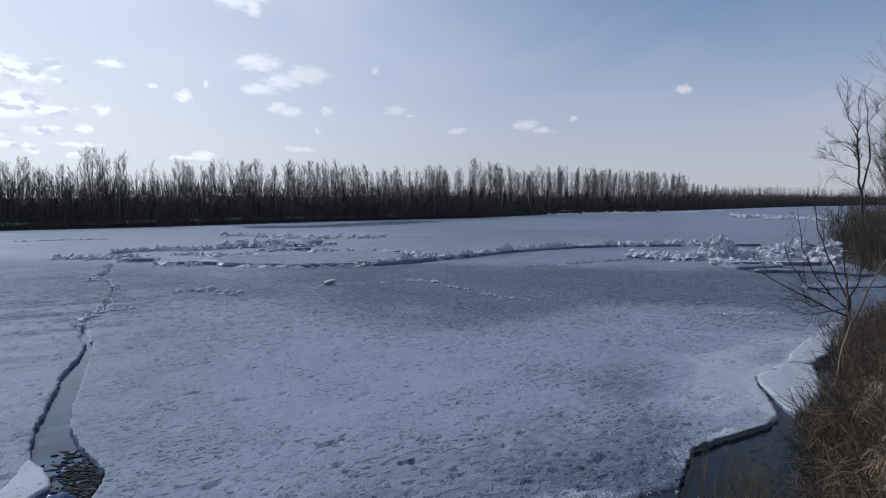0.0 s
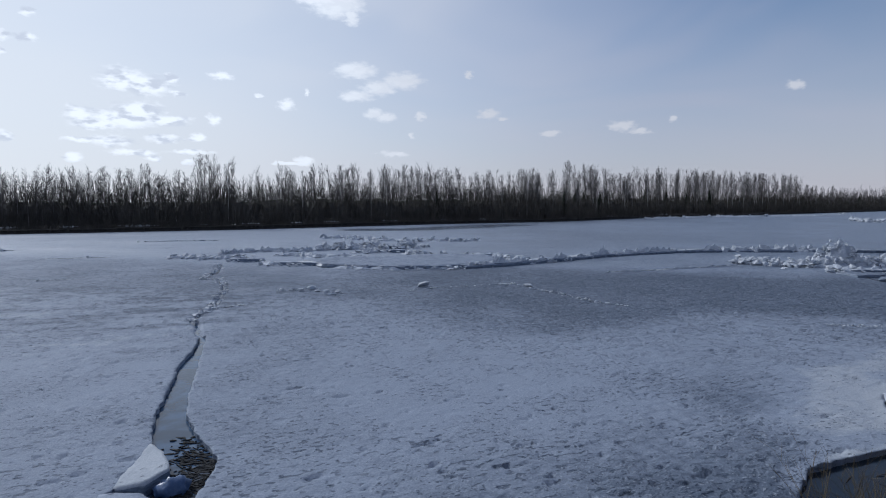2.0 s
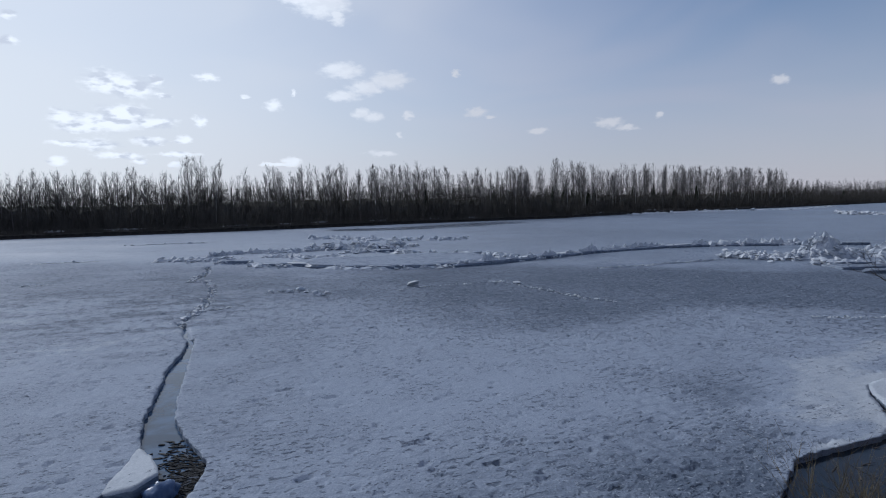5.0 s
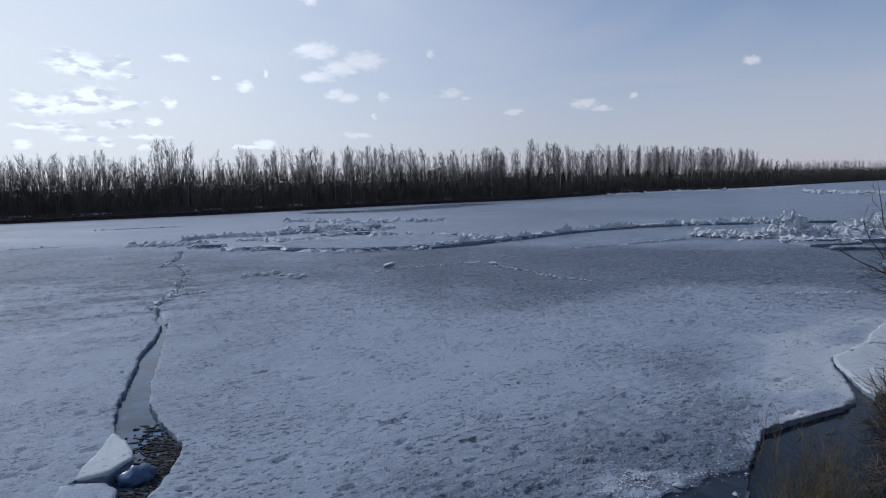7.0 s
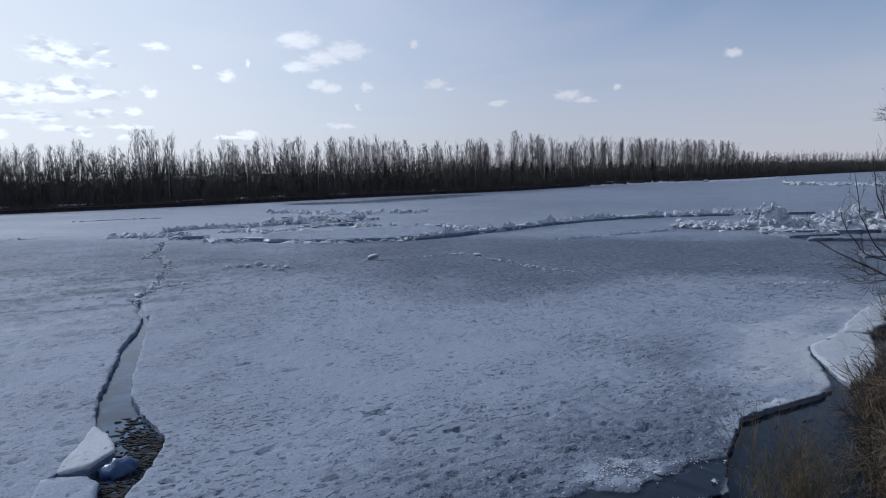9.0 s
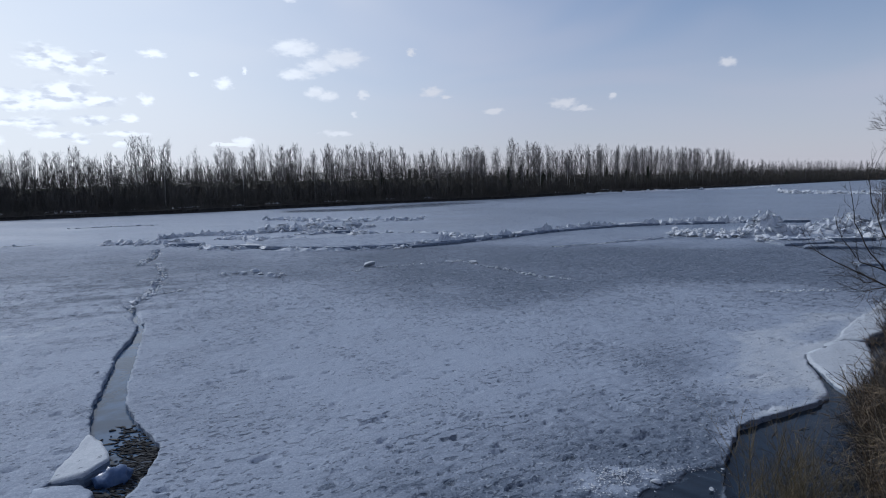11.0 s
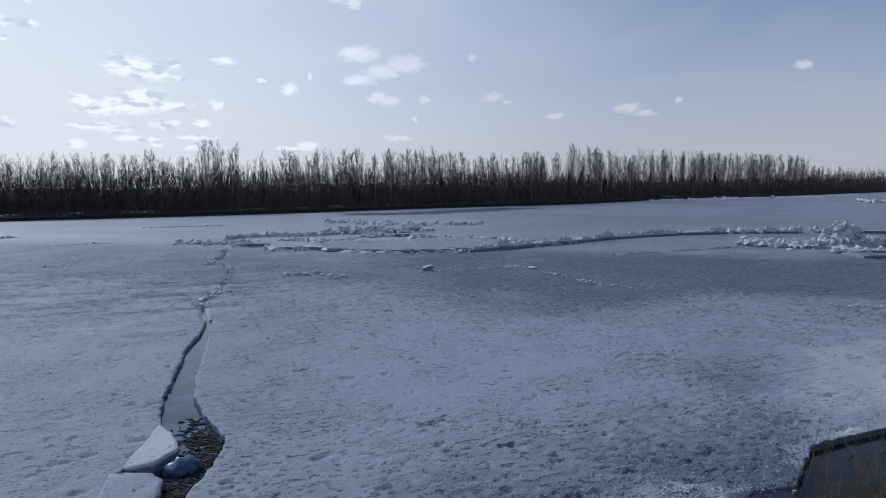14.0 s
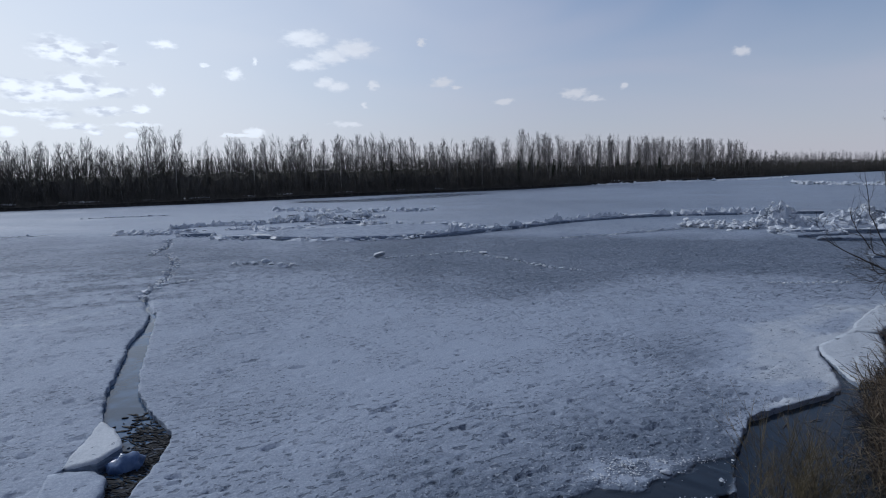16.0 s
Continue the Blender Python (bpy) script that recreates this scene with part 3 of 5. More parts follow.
def melt_field(x, y):
    """How far the snow crust has melted: 0 dry, 1 grey ice, above 1 standing water."""
    r = np.hypot(x, y)
    m = 0.16 + 0.5 * (fbm(x * 0.13, y * 0.2, 11) - 0.5)
    band = ease(y + 0.12 * x + 16 * (fbm(x * 0.13, y * 0.16, 12) - 0.5), 18.0, 30.0) * (1 - ease(y + 0.1 * x, 40, 46))
    m = m + 0.6 * band * (0.35 + 0.65 * ease(x, -14, -2))
    far = ease(y, 40, 47)
    # lowered at far left: lighter colour there stands in for sun glint
    m = m - 0.38 * far * ease(-x, 0, 30) + far * (0.08 + 0.25 * ease(x, -25, 10) + 0.35 * (fbm(x * 0.05, y * 0.09, 13) - 0.4))
    m = m + 0.5 * (1 - ease(r, 7.5, 14.0)) * ease(x, -5.5, 1.0)
    streak = np.exp(-(((x - 4.2) / 2.6) ** 2 + ((y - 15.5) / 3.6) ** 2))
    m = m + 0.42 * streak
    low = np.exp(-(((x - 3.2) / 2.5) ** 2 + ((y - 10.3) / 1.6) ** 2))
    m = m + 0.34 * low + 0.18 * np.exp(-(((x - 4.7) / 1.2) ** 2 + ((y - 12.9) / 1.7) ** 2))
    d, _, _, _ = polyline(BRIGHT, x, y, True)
    sd = np.where(inside(BRIGHT, x, y), d, -d) + 2.2 * (fbm(x * 0.8, y * 0.8, 14, 4) - 0.5)
    near = ease(sd, -0.9, 1.1)
    m = m * (1 - near) - 0.31 * near
    d, _, _, _ = polyline(WET_EDGE, x, y, True)
    sd = np.where(inside(WET_EDGE, x, y), d, -d) + 0.4 * (fbm(x * 3.0, y * 3.0, 15) - 0.5)
    wet = ease(sd, -0.14, 0.16)
    m = m * (1 - wet) + 1.8 * wet
    # crusts of bright old snow
    d, _, _, _ = polyline(POOL_EDGE[7:], x, y)
    m = m - 0.5 * np.exp(-((d - 0.1) / 0.22) ** 2) * (1 - wet)
    crust = np.exp(-(((x - 2.0) / 0.6) ** 2 + ((y - 9.12) / 0.42) ** 2))
    m = m - 1.0 * crust * ease(fbm(x * 5, y * 5, 17, 3), 0.45, 0.6) * (1 - wet)
    left = ease(-x, 8.5, 12.5) * ease(y, 14, 18) * (1 - ease(y, 24, 34))
    streaks = 0.6 * fbm(0.5 * x + 0.3 * y, 1.3 * y - 0.7 * x, 18, 4) + 0.4 * fbm(2.5 * x, 3.5 * y, 19, 3)
    m = m - 0.42 * left * ease(streaks, 0.52, 0.62) + 0.3 * left * ease(streaks, 0.48, 0.36)
    # melt holes: the large ones by place, small ones scattered
    rng = random.Random(61)
    holes = MELT_HOLES + [(rng.uniform(-5, 3), rng.uniform(7.6, 10.5), rng.uniform(0.03, 0.07)) for _ in range(40)]
    holes += [(rng.uniform(-7, 6), rng.uniform(10, 21), rng.uniform(0.025, 0.055)) for _ in range(60)]
    for hx, hy, size in holes:
        near = np.where((abs(x - hx) < 4 * size) & (abs(y - hy) < 4 * size))[0]
        off = 1.4 * (fbm(x[near] * 14, y[near] * 14, 62, 2) - 0.5)
        m[near] += 0.78 * ease(1.15 + off - np.hypot((x[near] - hx) / size, (y[near] - hy) / (0.75 * size)), 0.0, 0.35)
    # wet streaks under the far bank
    d, _, _, _ = polyline([(-26, 101), (-20, 105), (-13, 112), (-6, 123)], x, y)
    wet = ease(8.5 + 7 * (fbm(x * 0.12, y * 0.12, 16) - 0.5) - d, 0, 6.0)
    m = m * (1 - wet) + 1.22 * wet
    return m


def build_ice():
    az = np.radians(np.concatenate([np.arange(-125, -62, 1.5), np.arange(-62, -44, 0.5), np.arange(-44, 35, 0.2), np.arange(35, 60, 1.0)]))
    r0 = 2.4 * 1.03 ** np.arange(24)
    r1 = r0[-1] * 1.0065 ** np.arange(1, int(math.log(70 / r0[-1]) / math.log(1.0065)))
    r2 = r1[-1] * 1.02 ** np.arange(1, int(math.log(620 / r1[-1]) / math.log(1.02)))
    r = np.concatenate([r0, r1, r2])
    gr, ga = np.meshgrid(r, az, indexing="ij")
    x, y = (gr * np.sin(ga)).ravel(), (gr * np.cos(ga)).ravel()
    cell = (gr * 0.0065).ravel()
    faces = grid_faces(len(r), len(az))
    dn, df = inland(x, y)
    cx, cy = x[faces].mean(1), y[faces].mean(1)
    keep = (dn[faces].min(1) < 0.6) & (df[faces].min(1) < 1.5)
    snapped = np.zeros(x.shape, bool)
    for poly in OPENINGS:
        pa = np.array(poly)
        lo, hi = pa.min(0) - 0.4, pa.max(0) + 0.4
        fsel = np.where((cx > lo[0]) & (cx < hi[0]) & (cy > lo[1]) & (cy < hi[1]))[0]
        keep[fsel] &= ~inside(poly, cx[fsel], cy[fsel])
        vsel = np.where((x > lo[0]) & (x < hi[0]) & (y > lo[1]) & (y < hi[1]))[0]
        d, fx, fy, _ = polyline(poly, x[vsel], y[vsel], True)
        # corners of the cells that the outline passes
        hole = np.zeros(x.shape, bool)
        gone = fsel[inside(poly, cx[fsel], cy[fsel])]
        hole[faces[gone].ravel()] = True
        stay = np.zeros(x.shape, bool)
        stay[faces[keep].ravel()] = True
        rim = (hole & stay)[vsel] & (d < 2.2 * cell[vsel] + 0.02)
        x[vsel[rim]], y[vsel[rim]] = fx[rim], fy[rim]
        snapped[vsel[rim]] = True
    # relief: pits, crust, and low rims
    melt = melt_field(x, y)
    pool = ease(melt, 1.0, 1.5)
    z = 0.03 * (fbm(x * 0.35, y * 0.35, 21) - 0.5)
    pu, pv = 0.85 * x + 0.53 * y, -0.53 * x + 0.85 * y
    pits = fbm(pu * 3.6, pv * 7.5, 22, 3)
    z -= 0.020 * ease(pits, 0.56, 0.72) * (0.4 + np.clip(melt, 0, 1))
    z += 0.016 * (fbm(x * 6, y * 6, 23, 3) - 0.5)
    z -= 0.06 * ease(fbm(pu * 2.0, pv * 5.5, 26, 3), 0.765, 0.81)
    z *= 1 - 0.97 * pool
    z -= 0.03 * pool
    ripple = fbm((0.67 * x - 0.74 * y) * 1.3, (0.74 * x + 0.67 * y) * 5.5, 27, 3) - 0.5
    z += 0.10 * ripple * (np.exp(-(((x - 4.0) / 2.3) ** 2 + ((y - 13.5) / 3.0) ** 2)) + np.exp(-(((x - 2.6) / 2.2) ** 2 + ((y - 11.0) / 1.6) ** 2)))
    d, _, _, _ = polyline(ragged([(-24.0, 24.6), (-22.0, 25.6), (-20.1, 26.9), (-17.5, 28.6), (-15.7, 29.4)], 0.4, 0.06, 8), x, y)
    z -= 0.07 * np.exp(-(d / 0.09) ** 2)
    d, _, _, _ = polyline(ragged([(-0.09, 32.8), (0.68, 31.9), (2.85, 28.66), (3.93, 27.8)], 0.4, 0.06, 9), x, y)
    z -= 0.07 * np.exp(-(d / 0.08) ** 2)
    d, _, _, _ = polyline(ragged(CRACK_THIN, 0.5, 0.12, 6), x, y)
    z -= 0.16 * np.exp(-(d / (0.05 + 0.0015 * np.hypot(x, y))) ** 2) * (np.hypot(x, y) > 19)
    verts = np.stack([x, y, z], -1)
    # which sheet each cell belongs to
    ridge = [(-140, 78)] + RIDGE + [(60, 62)]
    _, _, _, rs = polyline(ridge, cx, cy)
    split = [(-5.4, 3.0), (-6.2, 8.5), (-8.3, 13.0)] + CRACK_THIN + [(-24, 46)]
    _, _, _, cs = polyline(split, cx, cy)
    # behind the near ridge everything belongs to the drifting sheet
    label = np.where(rs > 0, 2, np.where(cs > 0, 1, 0))
    tags = [("ice_sheet", "wide river ice sheet with pitted melting snow crust"),
            ("ice_sheet", "snow-crusted river ice sheet beyond an open crack"),
            ("ice_sheet", "smooth grey drifting ice sheet behind a pressure ridge")]
    for k, (name, text) in enumerate(tags):
        mine = faces[keep & (label == k)]
        used, inv = np.unique(mine, return_inverse=True)
        mine = inv.reshape(-1, 4)
        v = verts[used]
        edges = np.concatenate([mine[:, [0, 1]], mine[:, [1, 2]], mine[:, [2, 3]], mine[:, [3, 0]]])
        key = np.sort(edges, 1)
        _, first, count = np.unique(key, axis=0, return_index=True, return_counts=True)
        rim = edges[first[count == 1]]
        rim = rim[snapped[used][rim].all(1)]
        n = len(v)
        under = v.copy()
        under[:, 2] = -0.42
        low = np.unique(rim)
        remap = np.zeros(n, int)
        remap[low] = np.arange(len(low))
        wall = np.stack([rim[:, 1], rim[:, 0], n + remap[rim[:, 0]], n + remap[rim[:, 1]]], -1)
        allv = np.concatenate([v, under[low]])
        me = mesh_of(name, allv.tolist(), mine.tolist() + wall.tolist(), MAT_SHEET, True)
        flags = np.ones(len(me.polygons), bool)
        flags[len(mine):] = False
        me.polygons.foreach_set("use_smooth", flags)
        field = me.attributes.new("melt", "FLOAT", "POINT")
        field.data.foreach_set("value", np.concatenate([melt[used], np.full(len(low), 0.75)]).astype(np.float32))
        slick = me.attributes.new("slick", "FLOAT", "POINT")
        far = 0.7 * ease(y[used] + 0.1 * x[used], 38, 48)
        slick.data.foreach_set("value", np.concatenate([far, np.zeros(len(low))]).astype(np.float32))
        tagged(new(name, me), text, "ice sheet", kind="structure")


build_ice()


# ---- ice blocks ----
def chunk_mesh(rng, flat, mat, points=16):
    """An angular lump of broken ice, about one metre across."""
    bm = bmesh.new()
    for _ in range(points):
        a, b = rng.uniform(-1, 1), rng.uniform(-1, 1)
        c = rng.uniform(-1, 1)
        k = max(abs(a), abs(b), abs(c)) ** 0.6 / max(0.3, math.sqrt(a * a + b * b + c * c)) ** 0.5
        bm.verts.new((0.5 * a * k, 0.5 * b * k, 0.5 * c * flat * k))
    bmesh.ops.convex_hull(bm, input=bm.verts[:])
    loose = [v for v in bm.verts if not v.link_faces]
    bmesh.ops.delete(bm, geom=loose, context="VERTS")
    bmesh.ops.subdivide_edges(bm, edges=bm.edges[:], cuts=1, use_grid_fill=True, smooth=0.3)
    off = rng.uniform(0, 50)
    for v in bm.verts:
        v.co += Vector((0.13, 0.13, 0.13 * flat)) * noise.noise(v.co * 3.1 + Vector((off, off, off)))
    me = bpy.data.meshes.new("ice_block")
    bm.to_mesh(me)
    bm.free()
    me.materials.append(mat)
    return me


def plate_mesh(name, outline, thick, mat, seed, rough=0.03, step=0.15, tilt=None, melt=None, hinge=None):
    """A slab of ice with a ragged outline and a softly rounded, uneven top."""
    pts = ragged(outline, step, rough, seed, True)
    cx, cy = sum(p[0] for p in pts) / len(pts), sum(p[1] for p in pts) / len(pts)
    rng = random.Random(seed)
    verts, faces, n = [], [], len(pts)
    rings = [(1.0, -thick), (1.02, -0.45 * thick), (1.0, -0.05), (0.99, -0.008), (0.85, 0.0), (0.6, 0.0), (0.3, 0.0)]
    for k, (s, z) in enumerate(rings):
        for x, y in pts:
            j = rng.uniform(-1, 1) * (0.004 if k > 2 else 0.008)
            verts.append((cx + (x - cx) * s + (j if k < 3 else 0), cy + (y - cy) * s + (j if k < 3 else 0), z + j * (k > 2)))
    for k in range(len(rings) - 1):
        for i in range(n):
            j = (i + 1) % n
            faces.append((k * n + i, k * n + j, (k + 1) * n + j, (k + 1) * n + i))
    verts = [(x, y, z + (0.03 * noise.noise(Vector((1.7 * x, 1.7 * y, seed))) + 0.012 * noise.noise(Vector((6 * x, 6 * y, seed))) if z > -0.06 else 0)) for x, y, z in verts]
    verts.append((cx, cy, 0.03 * noise.noise(Vector((1.7 * cx, 1.7 * cy, seed)))))
    last = (len(rings) - 1) * n
    faces += [(last + i, last + (i + 1) % n, len(verts) - 1) for i in range(n)]
    faces.append(tuple(range(n))[::-1])
    if tilt:
        m = Matrix.Translation((cx, cy, tilt[2])) @ Euler((radians(tilt[0]), radians(tilt[1]), 0)).to_matrix().to_4x4() @ Matrix.Translation((-cx, -cy, 0))
        verts = [m @ Vector(v) for v in verts]
    if hinge:
        (ax, ay), (bx, by), slope = hinge
        l = math.hypot(bx - ax, by - ay)
        verts = [(x, y, z + slope * ((x - ax) * (by - ay) - (y - ay) * (bx - ax)) / l) for x, y, z in verts]
    me = mesh_of(name, verts, faces, mat, False)
    me.materials.append(MAT_SIDE)
    me.polygons.foreach_set("material_index", [1 if i < 2 * n else 0 for i in range(len(faces))])
    me.polygons.foreach_set("use_smooth", [2 * n <= i < len(faces) - 1 for i in range(len(faces))])
    if melt is not None:
        field = me.attributes.new("melt", "FLOAT", "POINT")
        field.data.foreach_set("value", np.full(len(verts), melt, np.float32))
    return me


RNG = random.Random(7)
CHUNKS = [chunk_mesh(RNG, RNG.choice((0.45, 0.7, 1.0, 1.1)), MAT_SNOW, RNG.randint(8, 12)) for _ in range(18)]
PLATES = [chunk_mesh(RNG, 0.2, MAT_SNOW, RNG.randint(9, 14)) for _ in range(8)]


def block_at(parent, x, y, z, size, flat=False, lean=40):
    lean = 0.45 * lean if flat else lean
    me = RNG.choice(PLATES if flat else CHUNKS)
    m = pose(x, y, z, RNG.uniform(-lean, lean), RNG.uniform(-lean, lean), RNG.uniform(0, 360)) @ Matrix.Diagonal(
        (size * RNG.uniform(0.8, 1.3), size * RNG.uniform(0.8, 1.3), size * RNG.uniform(0.55, 0.98), 1))
    return part("ice_block", me, parent, m=m)


def berm(points, width, tall, seed):
    """A ragged low mound of crushed snow and ice along a polyline."""
    line = ragged(points, 0.22, 0.05, seed)
    shape, across = Shape(), (-1.0, -0.8, -0.55, -0.3, 0.0, 0.3, 0.6, 1.0)
    k = len(across)
    rng = random.Random(seed)
    for i, (x, y) in enumerate(line):
        gap = float(ease(fbm(x * 0.22, y * 0.22, 31), 0.30, 0.45)) * min(1.0, i / 5, (len(line) - 1 - i) / 5)
        for q, a in enumerate(across):
            rough = float(fbm(x * 2.6 + a, y * 2.6 + 3 * a, seed, 3))
            up = tall * gap * max(0.0, 1 - a * a) * (0.15 + 1.8 * max(0.0, rough - 0.34)) * rng.uniform(0.75, 1.15) if 0 < q < k - 1 else -0.05
            shape.v.append(Vector((x + 0.4 * a * width + rng.uniform(-0.04, 0.04), y + a * width * (0.6 + 0.8 * rough), up - 0.02)))
    for i in range(len(line) - 1):
        for q in range(k - 1):
            n = i * k + q
            shape.f.append((n, n + 1, n + k + 1, n + k))
    return shape.mesh("snow_berm", MAT_SNOW, False)


def ridge_of(points, count, width, low, high, tall, label, flat=0.25, mound=0.0):
    """A line of piled blocks along a polyline, on a mound of crushed ice."""
    thing = tagged(new("ice_ridge"), label, "ice ridge", "pressure ridges")
    if mound:
        part("snow_berm", berm(points, 1.1 * width + 0.12, mound, count), thing)
    lengths = [math.hypot(b[0] - a[0], b[1] - a[1]) for a, b in zip(points, points[1:])]
    total = sum(lengths)
    for _ in range(count):
        s = RNG.uniform(0, total)
        for (a, b), l in zip(zip(points, points[1:]), lengths):
            if s <= l:
                break
            s -= l
        x, y = a[0] + (b[0] - a[0]) * s / l, a[1] + (b[1] - a[1]) * s / l
        if count > 60 and fbm(np.array([x * 0.25]), np.array([y * 0.25]), 31)[0] < RNG.uniform(0.25, 0.5):
            if RNG.random() < 0.75:
                continue
        off = RNG.gauss(0, width)
        size = RNG.uniform(low, high) * (1.3 if RNG.random() < 0.1 else 1)
        z = max(0.0, tall * RNG.random() ** 1.5 * max(0, 1 - abs(off) / (2 * width))) + size * 0.12
        block_at(thing, x + off * 0.6, y + off, z, size, RNG.random() < flat)
    return thing


def mound_mesh(x, y, rad, tall, seed):
    """The lumpy core of crushed ice under a heap."""
    shape, rings, spokes = Shape(), 9, 26
    for k in range(rings):
        f = 1 - k / rings
        for i in range(spokes):
            a = 2 * math.pi * i / spokes
            px, py = rad * f * math.cos(a), 0.7 * rad * f * math.sin(a)
            up = tall * (1 - f ** 1.4) * (0.75 + 0.5 * noise.noise(Vector((px * 1.8, py * 1.8, seed))) + 0.35 * noise.noise(Vector((px * 4.5, py * 4.5, seed))))
            shape.v.append(Vector((x + px, y + py, up - 0.05)))
    shape.v.append(Vector((x, y, tall * 0.8)))
    for k in range(rings - 1):
        for i in range(spokes):
            j = (i + 1) % spokes
            shape.f.append((k * spokes + i, k * spokes + j, (k + 1) * spokes + j, (k + 1) * spokes + i))
    last = (rings - 1) * spokes
    shape.f += [(last + i, last + (i + 1) % spokes, len(shape.v) - 1) for i in range(spokes)]
    return shape.mesh("core", MAT_SNOW, False)


def heap_of(spots, label):
    """A heap of tumbled blocks; each spot is x, y, radius, height, count, block size."""
    thing = tagged(new("ice_pile"), label, "ice pile", "pressure ridges")
    for k, (x, y, rad, tall, count, size) in enumerate(spots):
        part("core", mound_mesh(x, y, rad * 1.05, tall * 0.95, count), thing)
    for x, y, rad, tall, count, size in spots:
        for _ in range(count):
            a, d = RNG.uniform(0, 2 * math.pi), rad * math.sqrt(RNG.random())
            cap = tall * max(0.05, 1 - (d / rad) ** 1.3)
            block_at(thing, x + d * math.cos(a), y + d * math.sin(a) * 0.7, cap * RNG.uniform(0.55, 1.0), size * RNG.uniform(0.55, 1.3), RNG.random() < 0.3, 60)
    return thing


def build_rubble():
    ridge_of([(-5.0, 42.5), (-2.6, 44.3), (0.6, 47.4), (3.6, 50.8), (6.3, 54.2), (11.8, 58.2), (17.4, 60.0), (25.5, 61.0)], 296, 0.40, 0.18, 0.52, 0.32,
             "long white ridge of crushed ice blocks on the river ice", 0.3, 0.85)
    ridge_of([(-14.0, 41.7), (-11.3, 41.2), (-9.0, 41.0), (-6.4, 41.8), (-5.0, 42.4)], 90, 0.16, 0.12, 0.4, 0.25, "crumbled front edge of a raised ice raft", 0.6, 0.3)
    ridge_of([(-29.3, 46.8), (-27.6, 47.5), (-24.6, 47.2), (-22.5, 47.9)], 110, 0.4, 0.2, 0.5, 0.3, "low tongue of crushed white ice", 0.5, 0.55)
    ridge_of([(-27.0, 51.0), (-26.2, 53.6), (-23.8, 54.9), (-21.4, 55.4), (-19.3, 57.0)], 120, 0.45, 0.2, 0.65, 0.4, "line of crushed white ice with small peaks", 0.4, 0.65)
    ridge_of([(-20.2, 57.6), (-17.3, 59.5), (-15.4, 59.9), (-13.1, 60.4), (-11.8, 60.6)], 200, 0.9, 0.3, 0.8, 0.6, "jumbled mound of white ice rubble", 0.35, 1.0)
    ridge_of([(-16.3, 54.4), (-15.3, 54.6), (-12.4, 55.2)], 70, 0.35, 0.2, 0.55, 0.25, "short line of crushed white ice", 0.5, 0.5)
    ridge_of([(-26.2, 75.3), (-23.2, 75.8), (-18.5, 72.2), (-15.1, 72.0), (-11.0, 71.6), (-6.5, 73)], 150, 0.6, 0.25, 0.8, 0.35, "thin ridge of ice blocks towards the far bank", 0.4, 0.6)
    ridge_of([(-23.4, 44.8), (-20.7, 45.4), (-18.7, 43.0), (-16.5, 42.7), (-15.2, 43.4)], 120, 0.3, 0.15, 0.45, 0.15, "low broken ridge of ice plates and blocks", 0.6, 0.3)
    ridge_of([(-21.7, 50.5), (-19.7, 51.0), (-17.4, 49.2), (-14.3, 49.4), (-11.7, 48.2), (-9.5, 48.4)], 130, 0.3, 0.2, 0.5, 0.2, "low line of crushed white ice", 0.5, 0.42)
    ridge_of([(-11.7, 54.4), (-10.0, 52.9), (-8.7, 52.2)], 70, 0.35, 0.25, 0.65, 0.4, "small heap of white ice blocks", 0.3, 0.6)
    ridge_of([(-7.8, 51.8), (-5.8, 51.6), (-3.6, 52.2), (-2.2, 50.2), (-0.8, 48.6)], 100, 0.35, 0.2, 0.65, 0.3, "low line of crushed white ice behind the raft", 0.4, 0.5)
    ridge_of([(-45, 65.8), (-42, 68.2), (-37, 70.4)], 40, 0.12, 0.15, 0.4, 0.05, "thin far line of ice chips", 0.6, 0.12)
    ridge_of([(14.6, 49.4), (16.5, 47.6), (19.0, 46.6)], 190, 0.6, 0.2, 0.6, 0.55, "low heap of ice blocks before the big pile", 0.3, 0.7)
    heap_of([(21.2, 48.6, 1.95, 2.0, 200, 0.52), (23.2, 49.2, 2.0, 0.7, 85, 0.45)], "big pile of tumbled white ice blocks")
    heap_of([(26.0, 49.4, 2.2, 1.1, 110, 0.5), (28.6, 51.0, 2.2, 1.5, 120, 0.55), (29.2, 47.6, 1.6, 1.5, 90, 0.6)], "pile of tumbled ice blocks against the near bank")
    ridge_of([(18.5, 43.6), (21.5, 43.0), (25.0, 43.4), (28.0, 44.5)], 150, 0.6, 0.2, 0.7, 0.3, "broken ice plates lying along the near bank", 0.7, 0.4)
    ridge_of([(75, 165), (72, 150), (80, 140), (84, 133)], 230, 1.6, 0.4, 1.2, 0.6, "distant white line of crushed ice on the river", 0.3, 0.8)
    ridge_of([(29, 176), (52, 196), (88, 214), (112, 246)], 170, 1.6, 0.4, 1.1, 0.3, "distant line of ice blocks under the far bank", 0.3, 0.6)
    ridge_of(CRACK_THIN[1:], 230, 0.16, 0.06, 0.24, 0.05, "chips of broken ice along a healed crack", 0.7)
    ridge_of([(-6.6, 30.9), (-5.8, 32.1), (-4.5, 32.9), (-1.8, 34.6), (-0.7, 34.4), (-0.1, 32.8), (0.7, 31.9), (2.85, 28.7), (3.9, 27.8)], 150, 0.13, 0.05, 0.17, 0.03, "thin line of ice chips along a crack", 0.5)
    ridge_of([(-13.0, 30.2), (-11.4, 30.8), (-9.5, 29.6)], 30, 0.25, 0.10, 0.35, 0.08, "small cluster of loose ice chips", 0.4)
